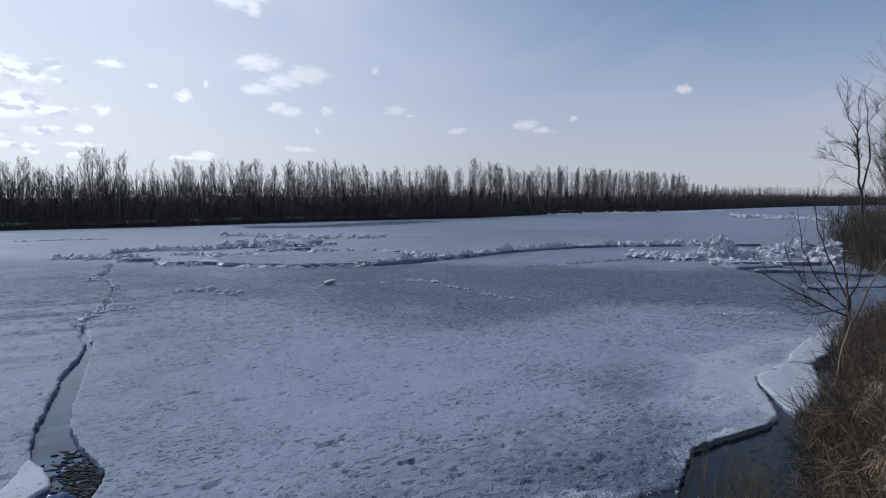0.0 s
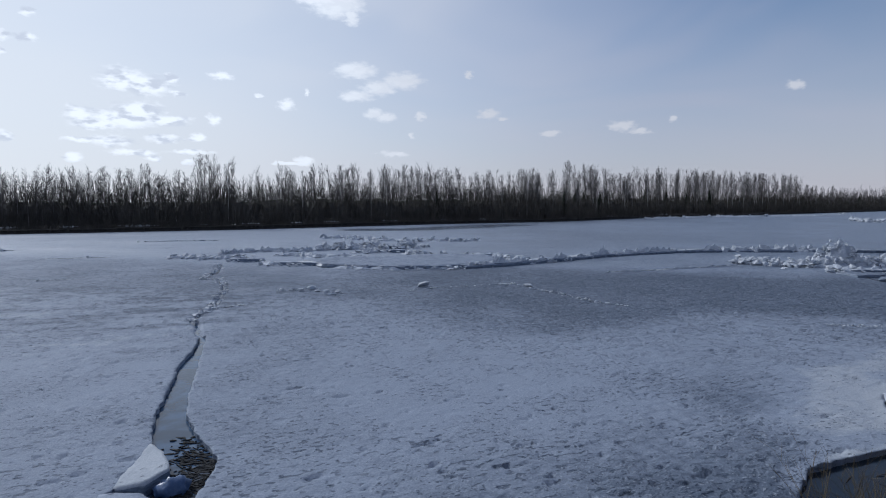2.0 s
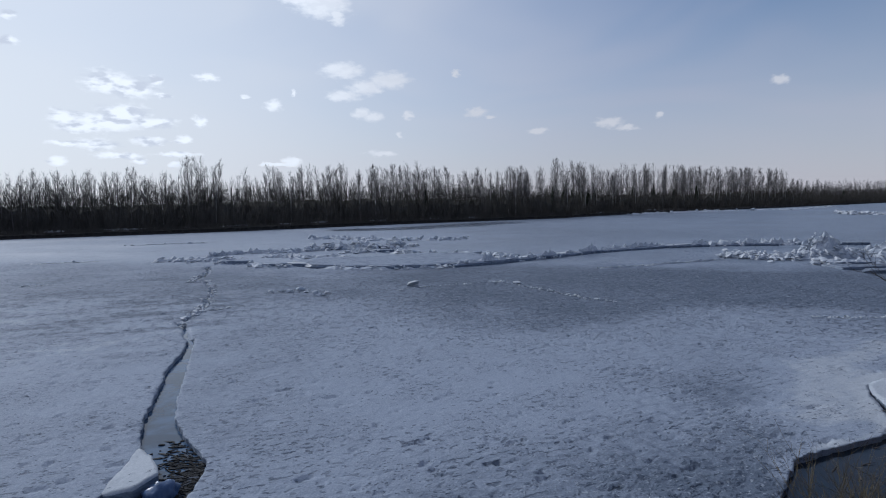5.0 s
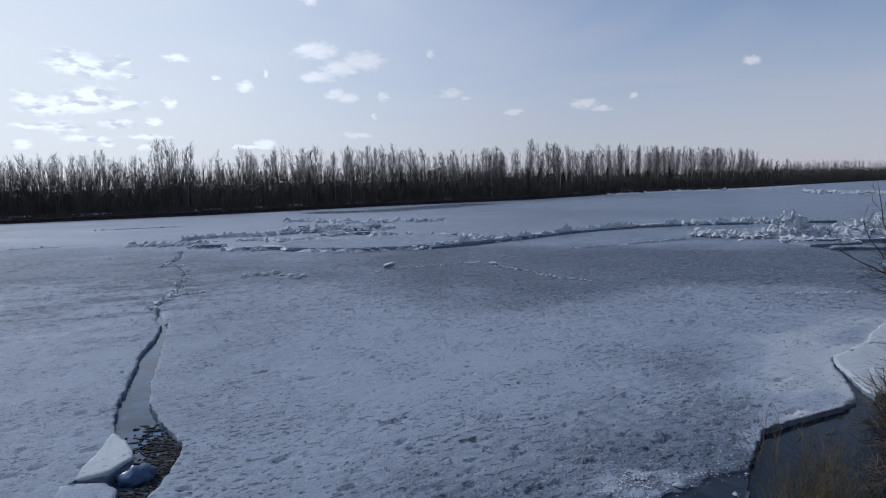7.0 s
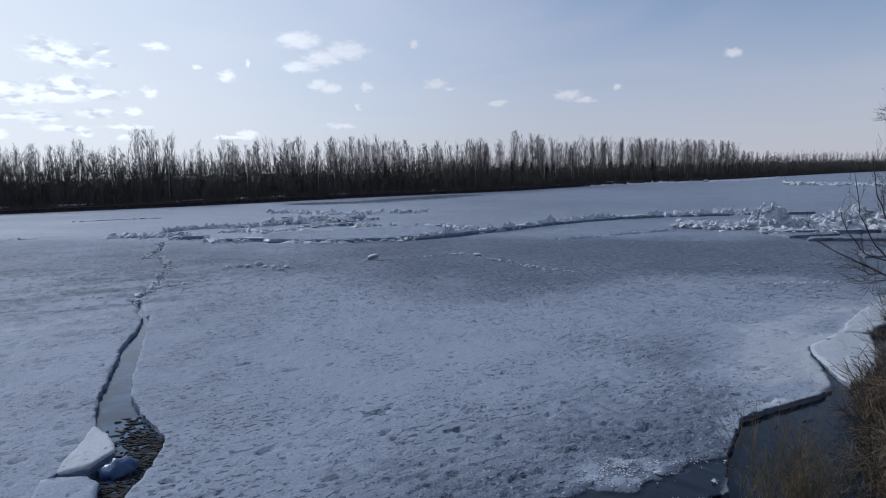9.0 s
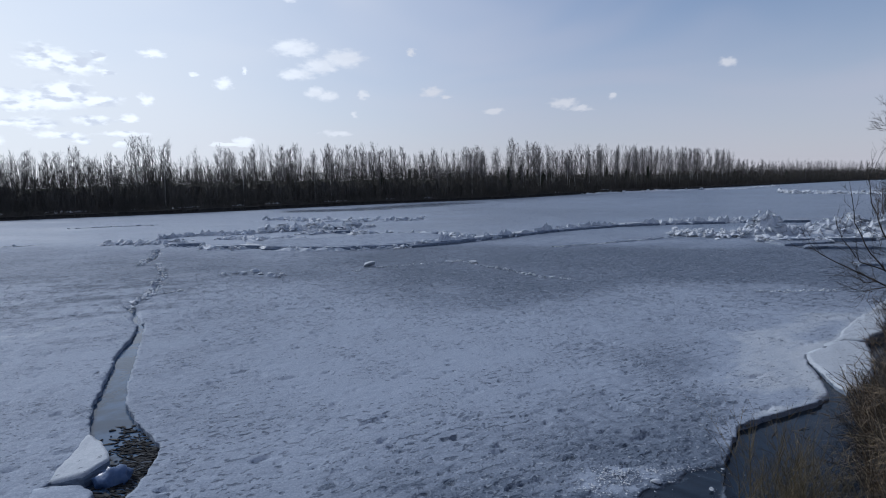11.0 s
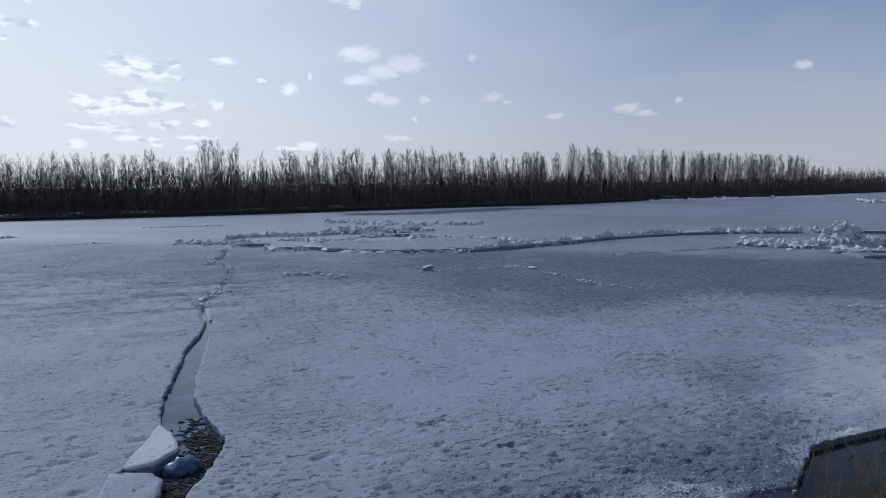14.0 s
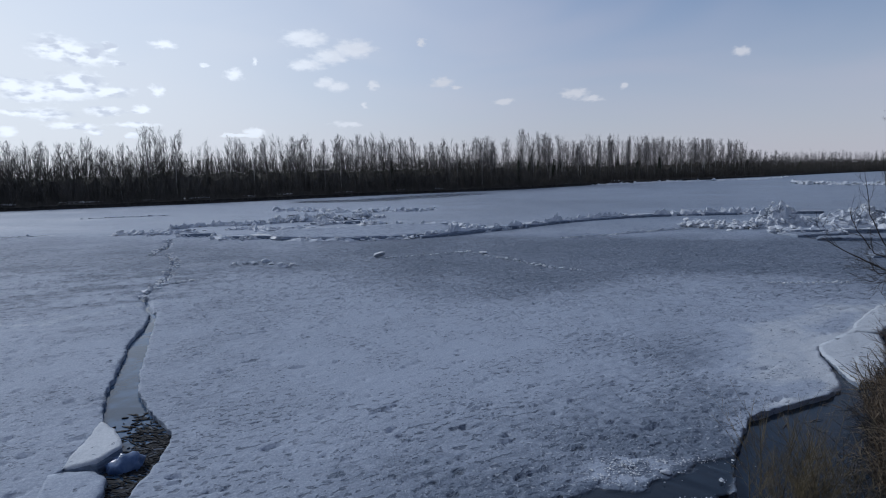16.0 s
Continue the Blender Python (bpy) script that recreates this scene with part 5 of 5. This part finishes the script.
def build_thicket():
    """The belt of willow and young birch stems along the far shore, too dense to count."""
    rng = random.Random(33)
    shape = Shape()
    s = 10.0
    def young(x, y, z, h, fat, twigs):
        stem = branch(rng, Vector((x, y, z - 0.2)), Vector((rng.uniform(-0.12, 0.12), rng.uniform(-0.12, 0.12), 1)), h, 0.05, 3, 0.04)
        shape.tube(stem, [fat * 1.5, fat * 1.2, fat * 0.9, fat * 0.5], 3, False)
        for _ in range(twigs):
            q, e = along(stem, rng.uniform(0.25, 1.0))
            shape.tube(branch(rng, q, side_way(rng, e, rng.uniform(0.35, 0.8)), rng.uniform(0.4, 1.1), 0.05, 1, 0.15), [fat * 0.7, fat * 0.4], 3, False)

    while s < 660:
        x0, y0 = far_point(s, 0)
        dist = math.hypot(x0, y0)
        for back in (rng.uniform(1.2, 3.5), rng.uniform(3.5, 9), rng.uniform(7, 14), rng.uniform(9, 20), rng.uniform(9, 24), rng.uniform(12, 30)):
            x, y = far_point(s + rng.uniform(-1, 1), back)
            h = (0.78 if x0 > 5 else 1.0) * (2.2 + 0.46 * min(back, 9)) * (0.75 + 0.6 * float(fbm(np.array([s * 0.11]), np.array([back * 0.2]), 44)[0])) * rng.uniform(0.75, 1.2)
            z = far_height(x, y, back)
            fat = 0.018 + 0.00009 * dist
            for _ in range(4):
                stem = branch(rng, Vector((x + rng.uniform(-0.5, 0.5), y + rng.uniform(-0.5, 0.5), z - 0.2)), Vector((rng.uniform(-0.35, 0.35), rng.uniform(-0.35, 0.35), 1)), h * rng.uniform(0.7, 1.1), 0.08, 2, 0.05)
                shape.tube(stem, [fat * 1.6, fat * 1.2, fat * 0.6], 3, False)
                for _ in range(5):
                    q, e = along(stem, rng.uniform(0.2, 1.0))
                    shape.tube(branch(rng, q, side_way(rng, e, rng.uniform(0.3, 0.9)), rng.uniform(0.5, 1.3), 0.05, 1, 0.1), [fat, fat * 0.5], 3, False)
        # saplings deeper in, and low growth at the waterline
        for _ in range(5):
            back = rng.uniform(6, 24)
            x, y = far_point(s + rng.uniform(-1, 1), back)
            young(x, y, far_height(x, y, back), rng.uniform(3.8, 7.4), 0.014 + 0.00006 * dist, 9)
        for _ in range(12 if dist < 190 else 4):
            back = rng.uniform(-0.1, 2.2)
            x, y = far_point(s + rng.uniform(-1, 1), back)
            young(x, y, far_height(x, y, back) - 0.1, rng.uniform(0.6, 1.5), 0.02 + 0.00006 * dist, 4)
        s += 0.62 * (0.7 + dist / 300)
    tagged(new("willow_thicket", shape.mesh("willow_thicket", MAT_THICKET)), "dense dark thicket of bare willow stems along the far shore", "thicket", kind="stuff")
    # closed wood behind the first stems
    wood = Shape()
    rows = []
    q = 0.0
    while q < 700:
        ring = []
        top = 3.0 + 1.2 * float(fbm(np.array([q * 0.12]), np.array([0.5]), 46, 5)[0])
        for k, (back, up) in enumerate(((9, 0.0), (9.3, 0.5), (9.8, 0.95), (15, 1.0), (22, 1.0), (40, 0.9), (60, 0.85), (75, 0.0))):
            x, y = far_point(q, back + rng.uniform(-0.4, 0.4))
            ring.append(Vector((x, y, 0.6 + up * (top + rng.uniform(-1.0, 0.9)))))
        rows.append(ring)
        q += 0.7
    for ring in rows:
        wood.v += ring
    n = len(rows[0])
    for i in range(len(rows) - 1):
        for k in range(n - 1):
            wood.f.append((i * n + k, i * n + k + 1, (i + 1) * n + k + 1, (i + 1) * n + k))
    tagged(new("far_wood", wood.mesh("far_wood", MAT_THICKET, False)), "dark closed undergrowth of the far bank wood", "wood", kind="stuff")


build_thicket()


def build_snow_patches():
    rng = random.Random(8)
    spots = [(s, rng.uniform(2.6, 4.2)) for s in (88, 94, 97, 101, 104, 112, 120, 122, 131, 139, 148, 155, 168, 181, 190, 215, 236, 262)]
    for s, back in spots:
        x, y = far_point(s, back)
        l, w = rng.uniform(0.8, 2.8), rng.uniform(0.35, 0.8)
        shape, rings = Shape(), 5
        turn = math.atan2(1, 1)
        for k in range(rings):
            f = 1 - k / (rings - 1)
            for i in range(16):
                a = 2 * math.pi * i / 16
                wob = 1 + 0.35 * noise.noise(Vector((math.cos(a) * 2 + s, math.sin(a) * 2, 0)))
                px, py = l * f * wob * math.cos(a), w * f * wob * math.sin(a)
                gx, gy = x + px * math.cos(turn) - py * math.sin(turn), y + px * math.sin(turn) + py * math.cos(turn)
                shape.v.append(Vector((gx, gy, height_at(gx, gy) - 0.03 + 0.16 * (1 - f * f) ** 0.5)))
        for k in range(rings - 1):
            for i in range(16):
                j = (i + 1) % 16
                shape.f.append((k * 16 + i, k * 16 + j, (k + 1) * 16 + j, (k + 1) * 16 + i))
        tagged(new("snow_patch", shape.mesh("snow_patch", MAT_SNOW)), "leftover patch of old snow on the far bank", "snow patch", "snow patches")


build_snow_patches()


# ---- near bank ----
def shrub(name, base, stems, tall, lean, mat, label, seed, reach=1.0, twigs=6, thick=0.012, drift=(0, 0), group="bank shrubs", sub=3):
    """A many-stemmed bare shrub; each main stem is a part that carries its twigs."""
    rng = random.Random(seed)
    x, y = base
    z = height_at(x, y)
    thing = tagged(new(name), label, "shrub", group)
    thing.matrix_basis = pose(x, y, z)
    for _ in range(stems):
        shape = Shape()
        way = Vector((rng.uniform(-lean, lean) + drift[0], rng.uniform(-lean, lean) + drift[1], 1))
        h = tall * rng.uniform(0.65, 1.1)
        p0 = Vector((rng.uniform(-0.15, 0.15) * reach, rng.uniform(-0.15, 0.15) * reach, -0.15))
        stem = branch(rng, p0, way, h, 0.10, 6, 0.03)
        shape.tube(stem, [thick * (1.3 - 1.1 * i / 6) for i in range(7)], 5)
        for _ in range(twigs):
            q, e = along(stem, rng.uniform(0.2, 0.95))
            l = h * rng.uniform(0.18, 0.42)
            limb = branch(rng, q, side_way(rng, e, rng.uniform(0.35, 0.85)), l, 0.10, 3, 0.06)
            shape.tube(limb, [thick * 0.5, thick * 0.42, thick * 0.32, thick * 0.2], 3, False)
            for _ in range(sub):
                w, e2 = along(limb, rng.uniform(0.3, 1.0))
                shape.tube(branch(rng, w, side_way(rng, e2, rng.uniform(0.3, 0.8)), l * rng.uniform(0.25, 0.5), 0.08, 2, 0.05), [thick * 0.28, thick * 0.22, thick * 0.12], 3, False)
        part("stem", shape.mesh("stem", mat), thing)
    return thing


def crooked_tree(name, label, base, right, stems, scale, mat, twig_mat, twigs, long, seed, category="tree"):
    """A bare tree on crooked limbs; each stem is (part name, [(across, height), ...], thickness at its foot and tip)."""
    rng = random.Random(seed)
    bx, by = base
    z = height_at(bx, by)
    thing = tagged(new(name), label, category)
    thing.matrix_basis = pose(bx, by, z)
    across, ahead = Vector((right[0], right[1], 0)), Vector((-right[1], right[0], 0))
    crown = Shape()
    for kind, path, r0, r1 in stems:
        sway = rng.uniform(-0.25, 0.25) * scale if kind == "limb" else 0.0
        pts = [across * (a * scale) + ahead * (sway * i / len(path)) + Vector((0, 0, 4.5 + (h - 4.5) * scale - z)) for i, (a, h) in enumerate(path)]
        if kind == "trunk" and path is stems[0][1]:
            pts[0].z = -0.4
        fine = []
        for i in range(len(pts) - 1):
            l = (pts[i + 1] - pts[i]).length
            for k in range(3):
                wob = Vector((rng.uniform(-1, 1), rng.uniform(-1, 1), rng.uniform(-1, 1))) * 0.045 * l if k else Vector()
                fine.append(pts[i].lerp(pts[i + 1], k / 3) + wob)
        fine.append(pts[-1])
        shape = Shape()
        n = len(fine) - 1
        shape.tube(fine, [(r0 + (r1 - r0) * i / n) * rng.uniform(0.9, 1.1) for i in range(n + 1)], 6)
        part(kind, shape.mesh(kind, mat), thing)
        if kind == "trunk" and path is stems[0][1]:
            continue
        low = 0.45 if kind == "trunk" else 0.12
        for _ in range(twigs):
            q, e = along(fine, rng.uniform(low, 1.0))
            l = long * rng.uniform(0.35, 1.0)
            twig = branch(rng, q, side_way(rng, e, rng.uniform(0.35, 0.9)), l, 0.15, 3, 0.10)
            crown.tube(twig, [r1 * 0.8, r1 * 0.65, r1 * 0.5, r1 * 0.35], 3, False)
            for _ in range(4):
                w, e2 = along(twig, rng.uniform(0.2, 1.0))
                crown.tube(branch(rng, w, side_way(rng, e2, rng.uniform(0.3, 0.8)), l * rng.uniform(0.25, 0.6), 0.1, 2, 0.08), [r1 * 0.5, r1 * 0.4, r1 * 0.28], 3, False)
    part("crown", crown.mesh("crown", twig_mat), thing)


# the forked tree
crooked_tree("riverbank_tree", "bare forked tree with crooked limbs on the near bank", (31.9, 48.4), (0.835, -0.55), [
    ("trunk", [(0.25, 0.5), (0.22, 1.54), (0.12, 3.42), (0.01, 4.72)], 0.14, 0.11),
    ("trunk", [(0.01, 4.72), (-0.22, 5.66), (-0.27, 7.15), (-0.4, 8.09), (-0.4, 9.09)], 0.10, 0.05),
    ("trunk", [(0.01, 4.72), (0.18, 6.02), (0.39, 7.13), (0.29, 8.23), (0.14, 9.53), (0.08, 10.45), (-0.13, 11.93)], 0.085, 0.014),
    ("limb", [(-0.4, 9.09), (-0.9, 9.79), (-1.12, 10.55), (-1.44, 11.32), (-1.76, 12.28)], 0.038, 0.011),
    ("limb", [(-1.05, 10.17), (-1.05, 11.1), (-1.16, 12.4)], 0.025, 0.011),
    ("limb", [(-0.4, 9.09), (-0.27, 9.74), (-0.42, 10.49), (-0.33, 11.4)], 0.028, 0.011),
    ("limb", [(-0.34, 7.45), (-1.0, 8.01), (-1.67, 8.53), (-2.31, 9.14)], 0.028, 0.010),
    ("limb", [(-0.4, 8.01), (-1.01, 8.31), (-1.83, 8.46)], 0.021, 0.010),
    ("limb", [(-0.25, 6.48), (-1.13, 6.92), (-1.79, 7.21), (-2.66, 7.4)], 0.028, 0.010),
    ("limb", [(-1.39, 7.05), (-1.96, 7.6), (-2.41, 8.0)], 0.017, 0.010),
    ("limb", [(-0.1, 5.1), (-0.75, 5.49), (-1.58, 5.99)], 0.021, 0.010),
    ("limb", [(0.3, 7.94), (0.87, 8.38), (1.25, 8.73)], 0.025, 0.010),
    ("limb", [(0.14, 9.53), (0.5, 10.05), (0.68, 10.76)], 0.025, 0.010)],
    1.13, MAT_BANKBARK, MAT_WILLOW, 22, 1.0, 14)
# the willow that leans over the slabs
crooked_tree("willow_shrub", "bare dark willow spreading low branches over the ice", (13.15, 20.25), (0.839, -0.544), [
    ("trunk", [(0.04, 0.0), (-0.01, 0.68), (-0.04, 1.32)], 0.085, 0.06),
    ("limb", [(-0.01, 0.72), (-0.68, 0.99), (-1.35, 1.32), (-2.03, 1.66), (-2.66, 2.05)], 0.034, 0.010),
    ("limb", [(-0.03, 0.96), (-0.54, 1.38), (-0.96, 1.92), (-1.4, 2.84), (-1.56, 3.97)], 0.032, 0.009),
    ("limb", [(-0.04, 1.23), (-0.4, 1.95), (-0.75, 2.86), (-1.02, 3.78), (-1.12, 4.53)], 0.032, 0.009),
    ("limb", [(-0.04, 1.32), (-0.17, 2.15), (-0.28, 3.24), (-0.44, 4.16)], 0.030, 0.009),
    ("limb", [(-0.04, 1.14), (0.23, 1.89), (0.35, 2.72), (0.41, 3.44)], 0.028, 0.009),
    ("limb", [(-0.68, 0.99), (-1.09, 0.96), (-1.34, 1.13)], 0.018, 0.009),
    ("limb", [(-0.03, 0.96), (-0.68, 0.81), (-1.08, 0.67)], 0.020, 0.009),
    ("limb", [(-0.54, 1.38), (-1.2, 1.6), (-1.7, 2.3), (-1.9, 2.9)], 0.022, 0.009)],
    1.005, MAT_BANKBARK, MAT_BANKBARK, 13, 1.0, 15, "shrub")
crooked_tree("willow_sapling", "pale leaning willow stem on the grassy bank", (9.3, 14.3), (0.839, -0.544), [
    ("trunk", [(-0.35, -1.81), (-0.18, -0.55), (0.03, 0.41), (0.4, 1.45)], 0.030, 0.022),
    ("limb", [(0.4, 1.45), (0.74, 2.29), (1.08, 3.1)], 0.022, 0.007),
    ("limb", [(0.03, 0.41), (-0.1, 1.2), (-0.15, 1.9)], 0.014, 0.007)],
    0.708, MAT_STRAW, MAT_STRAW, 6, 0.5, 16, "sapling")

# small shrubs on the grassy bank
shrub("willow_shrub", (10.0, 14.6), 7, 1.9, 0.55, MAT_WILLOW, "small bare willow shrub on the grassy bank", 72, 1.6, 6, 0.011, (-0.3, 0.1))
shrub("willow_shrub", (9.0, 13.7), 6, 1.4, 0.5, MAT_RED, "small red-brown shrub on the grassy bank", 73, 1.6, 6, 0.011, (-0.55, 0.15))
shrub("willow_shrub", (12.3, 17.2), 7, 2.0, 0.5, MAT_WILLOW, "bare thin-stemmed shrub on the grassy bank", 74, 1.6, 6, 0.010)
bank_rng = random.Random(58)
for k in range(16):
    y = bank_rng.uniform(11.0, 21.0)
    x = float(np.interp(y, [10.8, 12.5, 14.0, 17.6, 20.9], [6.35, 7.3, 8.7, 11.2, 13.1])) + bank_rng.uniform(0.3, 2.4)
    shrub("bank_shrub", (x, y), bank_rng.randint(5, 9), bank_rng.uniform(0.7, 1.5), 0.35, (MAT_WILLOW, MAT_RED, MAT_YELLOW)[k % 3],
          "thin bare brown shoots rising from the bank grass", 160 + k, 2.2, 6, 0.008, (-0.12, 0.0), sub=2)
# olive shrubs at the foot of the bank
shrub("olive_shrub", (3.8, 7.75), 26, 1.75, 0.20, MAT_YELLOW, "olive-yellow bare shrub with upright twigs beside the pool", 75, 2.8, 14, 0.008)
shrub("olive_shrub", (4.45, 7.8), 14, 1.25, 0.26, MAT_YELLOW, "olive-yellow bare shrub at the water's edge", 76, 3.0, 10, 0.008)
shrub("olive_shrub", (5.3, 9.2), 10, 0.7, 0.5, MAT_YELLOW, "low olive shrub at the foot of the bank", 77, 2.6, 7, 0.006)
# thicket round the forked tree
thick_rng = random.Random(9)
for k in range(44):
    s = thick_rng.random()
    off = thick_rng.uniform(0.5, 3.0)
    bx, by = (24.7 + 5.0 * s / 0.6, 35.2 + 13.8 * s / 0.6) if s < 0.6 else (29.7 + 12.3 * (s - 0.6) / 0.4, 49 + 19 * (s - 0.6) / 0.4)
    bx, by = bx + 0.88 * off, by - 0.45 * off
    shrub("willow_shrub", (bx, by), thick_rng.randint(5, 8), thick_rng.uniform(1.6, 4.6), 0.24, MAT_BANKBARK if k % 3 else MAT_RED,
          "bare willow shrub in the thicket round the forked tree", 100 + k, 5.0, 7, 0.019, group="bank thicket", sub=3)
for k, (bx, by, h) in enumerate(((34.2, 46.4, 9.4), (35.6, 47.4, 10.6), (34.6, 48.4, 8.0), (37.2, 49.6, 10.4), (33.2, 45.2, 6.4), (36.4, 51.5, 9.0))):
    shrub("willow_tree", (bx, by), 6, h, 0.13, MAT_BANKBARK, "tall bare willow behind the bank thicket", 140 + k, 4.0, 18, 0.032, group="bank willows", sub=6)


def build_brush():
    """The brush that covers the near bank beyond the forked tree."""
    rng = random.Random(27)
    shape, pale = Shape(), Shape()
    xs, ys = [], []
    for (ax, ay), (bx, by) in zip(NEAR_FOOT[12:17], NEAR_FOOT[13:18]):
        l = math.hypot(bx - ax, by - ay)
        ux, uy = (bx - ax) / l, (by - ay) / l
        for _ in range(int(16 * l) if ay < 60 else int(7 * l) if ay < 130 else int(2 * l)):
            s, off = rng.uniform(0, l), 0.7 + 6.5 * rng.random() ** 1.3
            xs.append(ax + ux * s + uy * off)
            ys.append(ay + uy * s - ux * off)
    za = ground_height(np.array(xs), np.array(ys))
    for x, y, z in zip(xs, ys, za):
        if y < 33:
            continue
        dist = math.hypot(x, y)
        fat = 0.010 + 0.00008 * dist
        h = rng.uniform(0.9, 2.3) * (1.6 if rng.random() < 0.25 else 1.0)
        stem = branch(rng, Vector((x, y, z - 0.1)), Vector((rng.uniform(-0.28, 0.22), rng.uniform(-0.25, 0.25), 1)), h, 0.10, 3, 0.03)
        into = pale if rng.random() < 0.22 else shape
        into.tube(stem, [fat * 1.3, fat * 1.1, fat * 0.8, fat * 0.4], 3, False)
        for _ in range(4):
            q, e = along(stem, rng.uniform(0.2, 1.0))
            into.tube(branch(rng, q, side_way(rng, e, rng.uniform(0.25, 0.7)), h * rng.uniform(0.15, 0.4), 0.1, 2, 0.08), [fat * 0.7, fat * 0.5, fat * 0.3], 3, False)
    tagged(new("bank_reeds", pale.mesh("bank_reeds", MAT_STRAW)), "pale dry stalks among the bank brush", "dry stalks", kind="stuff")
    tagged(new("bank_brush", shape.mesh("bank_brush", MAT_BANKBARK)), "dense bare brush covering the near bank downstream", "brush", kind="stuff")


build_brush()


def build_weeds():
    """Dark tangled stalks between the grass."""
    rng = random.Random(23)
    dark, pale = Shape(), Shape()
    xs = np.array([rng.uniform(0, 1) for _ in range(7600)])
    ys = np.array([rng.uniform(6.5, 25.0) for _ in range(7600)])
    xs = 0.5 * ys + 9.0 * xs
    dn, _ = inland(xs, ys)
    ok = (dn > 0.0) & (dn < 5.5)
    xs, ys = xs[ok], ys[ok]
    for x, y, z in zip(xs, ys, ground_height(xs, ys)):
        h = rng.uniform(0.3, 0.95)
        shape = pale if rng.random() < 0.24 else dark
        stalk = branch(rng, Vector((x, y, z - 0.05)), Vector((rng.uniform(-0.9, 0.5), rng.uniform(-0.6, 0.6), 1)), h, 0.2, 3, -0.05)
        shape.tube(stalk, [0.010, 0.009, 0.007, 0.004], 3, False)
        for _ in range(4):
            q, e = along(stalk, rng.uniform(0.2, 1.0))
            shape.tube(branch(rng, q, side_way(rng, e, rng.uniform(0.4, 1.1)), h * rng.uniform(0.2, 0.5), 0.15, 2, 0), [0.006, 0.005, 0.003], 3, False)
    tagged(new("dry_stalks", pale.mesh("dry_stalks", MAT_STRAW)), "pale dry weed stalks on the river bank", "dry stalks", kind="stuff")
    tagged(new("bank_weeds", dark.mesh("bank_weeds", MAT_BANKBARK)), "dark tangled dry weeds on the river bank", "weeds", kind="stuff")


build_weeds()


def build_grass():
    """Dead grass and weeds on the near bank."""
    rng = random.Random(17)
    shape = Shape()
    xs, ys = [], []
    while len(xs) < 17000:
        y = rng.uniform(6.0, 26.0)
        xs.append(rng.uniform(0.45 * y, 0.45 * y + 11.0))
        ys.append(y)
    xa, ya = np.array(xs), np.array(ys)
    dn, _ = inland(xa, ya)
    clump = fbm(xa * 1.5, ya * 1.5, 51)
    ok = (dn > 0.1) & (dn < 6.5) & (clump > 0.44) & (np.hypot(xa, ya) > 6.0)
    xa, ya, clump = xa[ok], ya[ok], clump[ok]
    za = ground_height(xa, ya)
    for x, y, z, c in zip(xa, ya, za, clump):
        for _ in range(3):
            h = rng.uniform(0.25, 0.7) * (0.6 + c)
            a = rng.uniform(0, 2 * math.pi)
            lean = rng.uniform(0.5, 1.5)
            p = Vector((x + rng.uniform(-0.08, 0.08), y + rng.uniform(-0.08, 0.08), z - 0.03))
            d = Vector((math.cos(a) - 0.5, math.sin(a) + 0.1, 0)) * lean * h
            w = Vector((-math.sin(a), math.cos(a), 0)) * rng.uniform(0.004, 0.009)
            mid, tip = p + d * 0.35 + Vector((0, 0, h * 0.65)), p + d + Vector((0, 0, h * rng.uniform(0.25, 0.85)))
            b = len(shape.v)
            shape.v += [p - w, p + w, mid - w * 0.8, mid + w * 0.8, tip]
            shape.f += [(b, b + 1, b + 3, b + 2), (b + 2, b + 3, b + 4)]
    tagged(new("dead_grass", shape.mesh("dead_grass", MAT_GRASS, False)), "long tangled dead grass and weeds on the river bank", "grass", kind="stuff")


build_grass()


def build_tufts():
    """Long drooping tufts of tan grass on the upper bank."""
    rng = random.Random(19)
    shape = Shape()
    xs = np.array([rng.uniform(0, 1) for _ in range(1800)])
    ys = np.array([rng.uniform(6.0, 17.0) for _ in range(1800)])
    xs = 0.55 * ys + 4.5 * xs
    dn, _ = inland(xs, ys)
    ok = (dn > 0.6 + 0.05 * ys) & (dn < 5.5) & (fbm(xs * 0.9, ys * 0.9, 52) > 0.46)
    xs, ys = xs[ok], ys[ok]
    for x, y, z in zip(xs, ys, ground_height(xs, ys)):
        tone = rng.uniform(0.6, 1.1)
        for _ in range(rng.randint(16, 34)):
            a = rng.gauss(2.6, 0.9)
            h = rng.uniform(0.35, 0.7) * tone
            out = h * rng.uniform(0.4, 0.9)
            p = Vector((x + rng.uniform(-0.1, 0.1), y + rng.uniform(-0.1, 0.1), z - 0.03))
            way = Vector((math.cos(a), math.sin(a), 0))
            w = Vector((-math.sin(a), math.cos(a), 0)) * rng.uniform(0.006, 0.013)
            pts = [p, p + way * out * 0.25 + Vector((0, 0, 0.75 * h)), p + way * out * 0.7 + Vector((0, 0, 0.8 * h)), p + way * out * 1.05 + Vector((0, 0, rng.uniform(0.05, 0.45) * h))]
            b = len(shape.v)
            for q, k in zip(pts, (1, 1, 0.8, 0.3)):
                shape.v += [q - w * k, q + w * k]
            shape.f += [(b + 2 * i, b + 2 * i + 1, b + 2 * i + 3, b + 2 * i + 2) for i in range(3)]
    tagged(new("grass_tufts", shape.mesh("grass_tufts", MAT_TUFT, False)), "drooping tufts of tan dead grass on the bank", "grass", kind="stuff")


build_tufts()
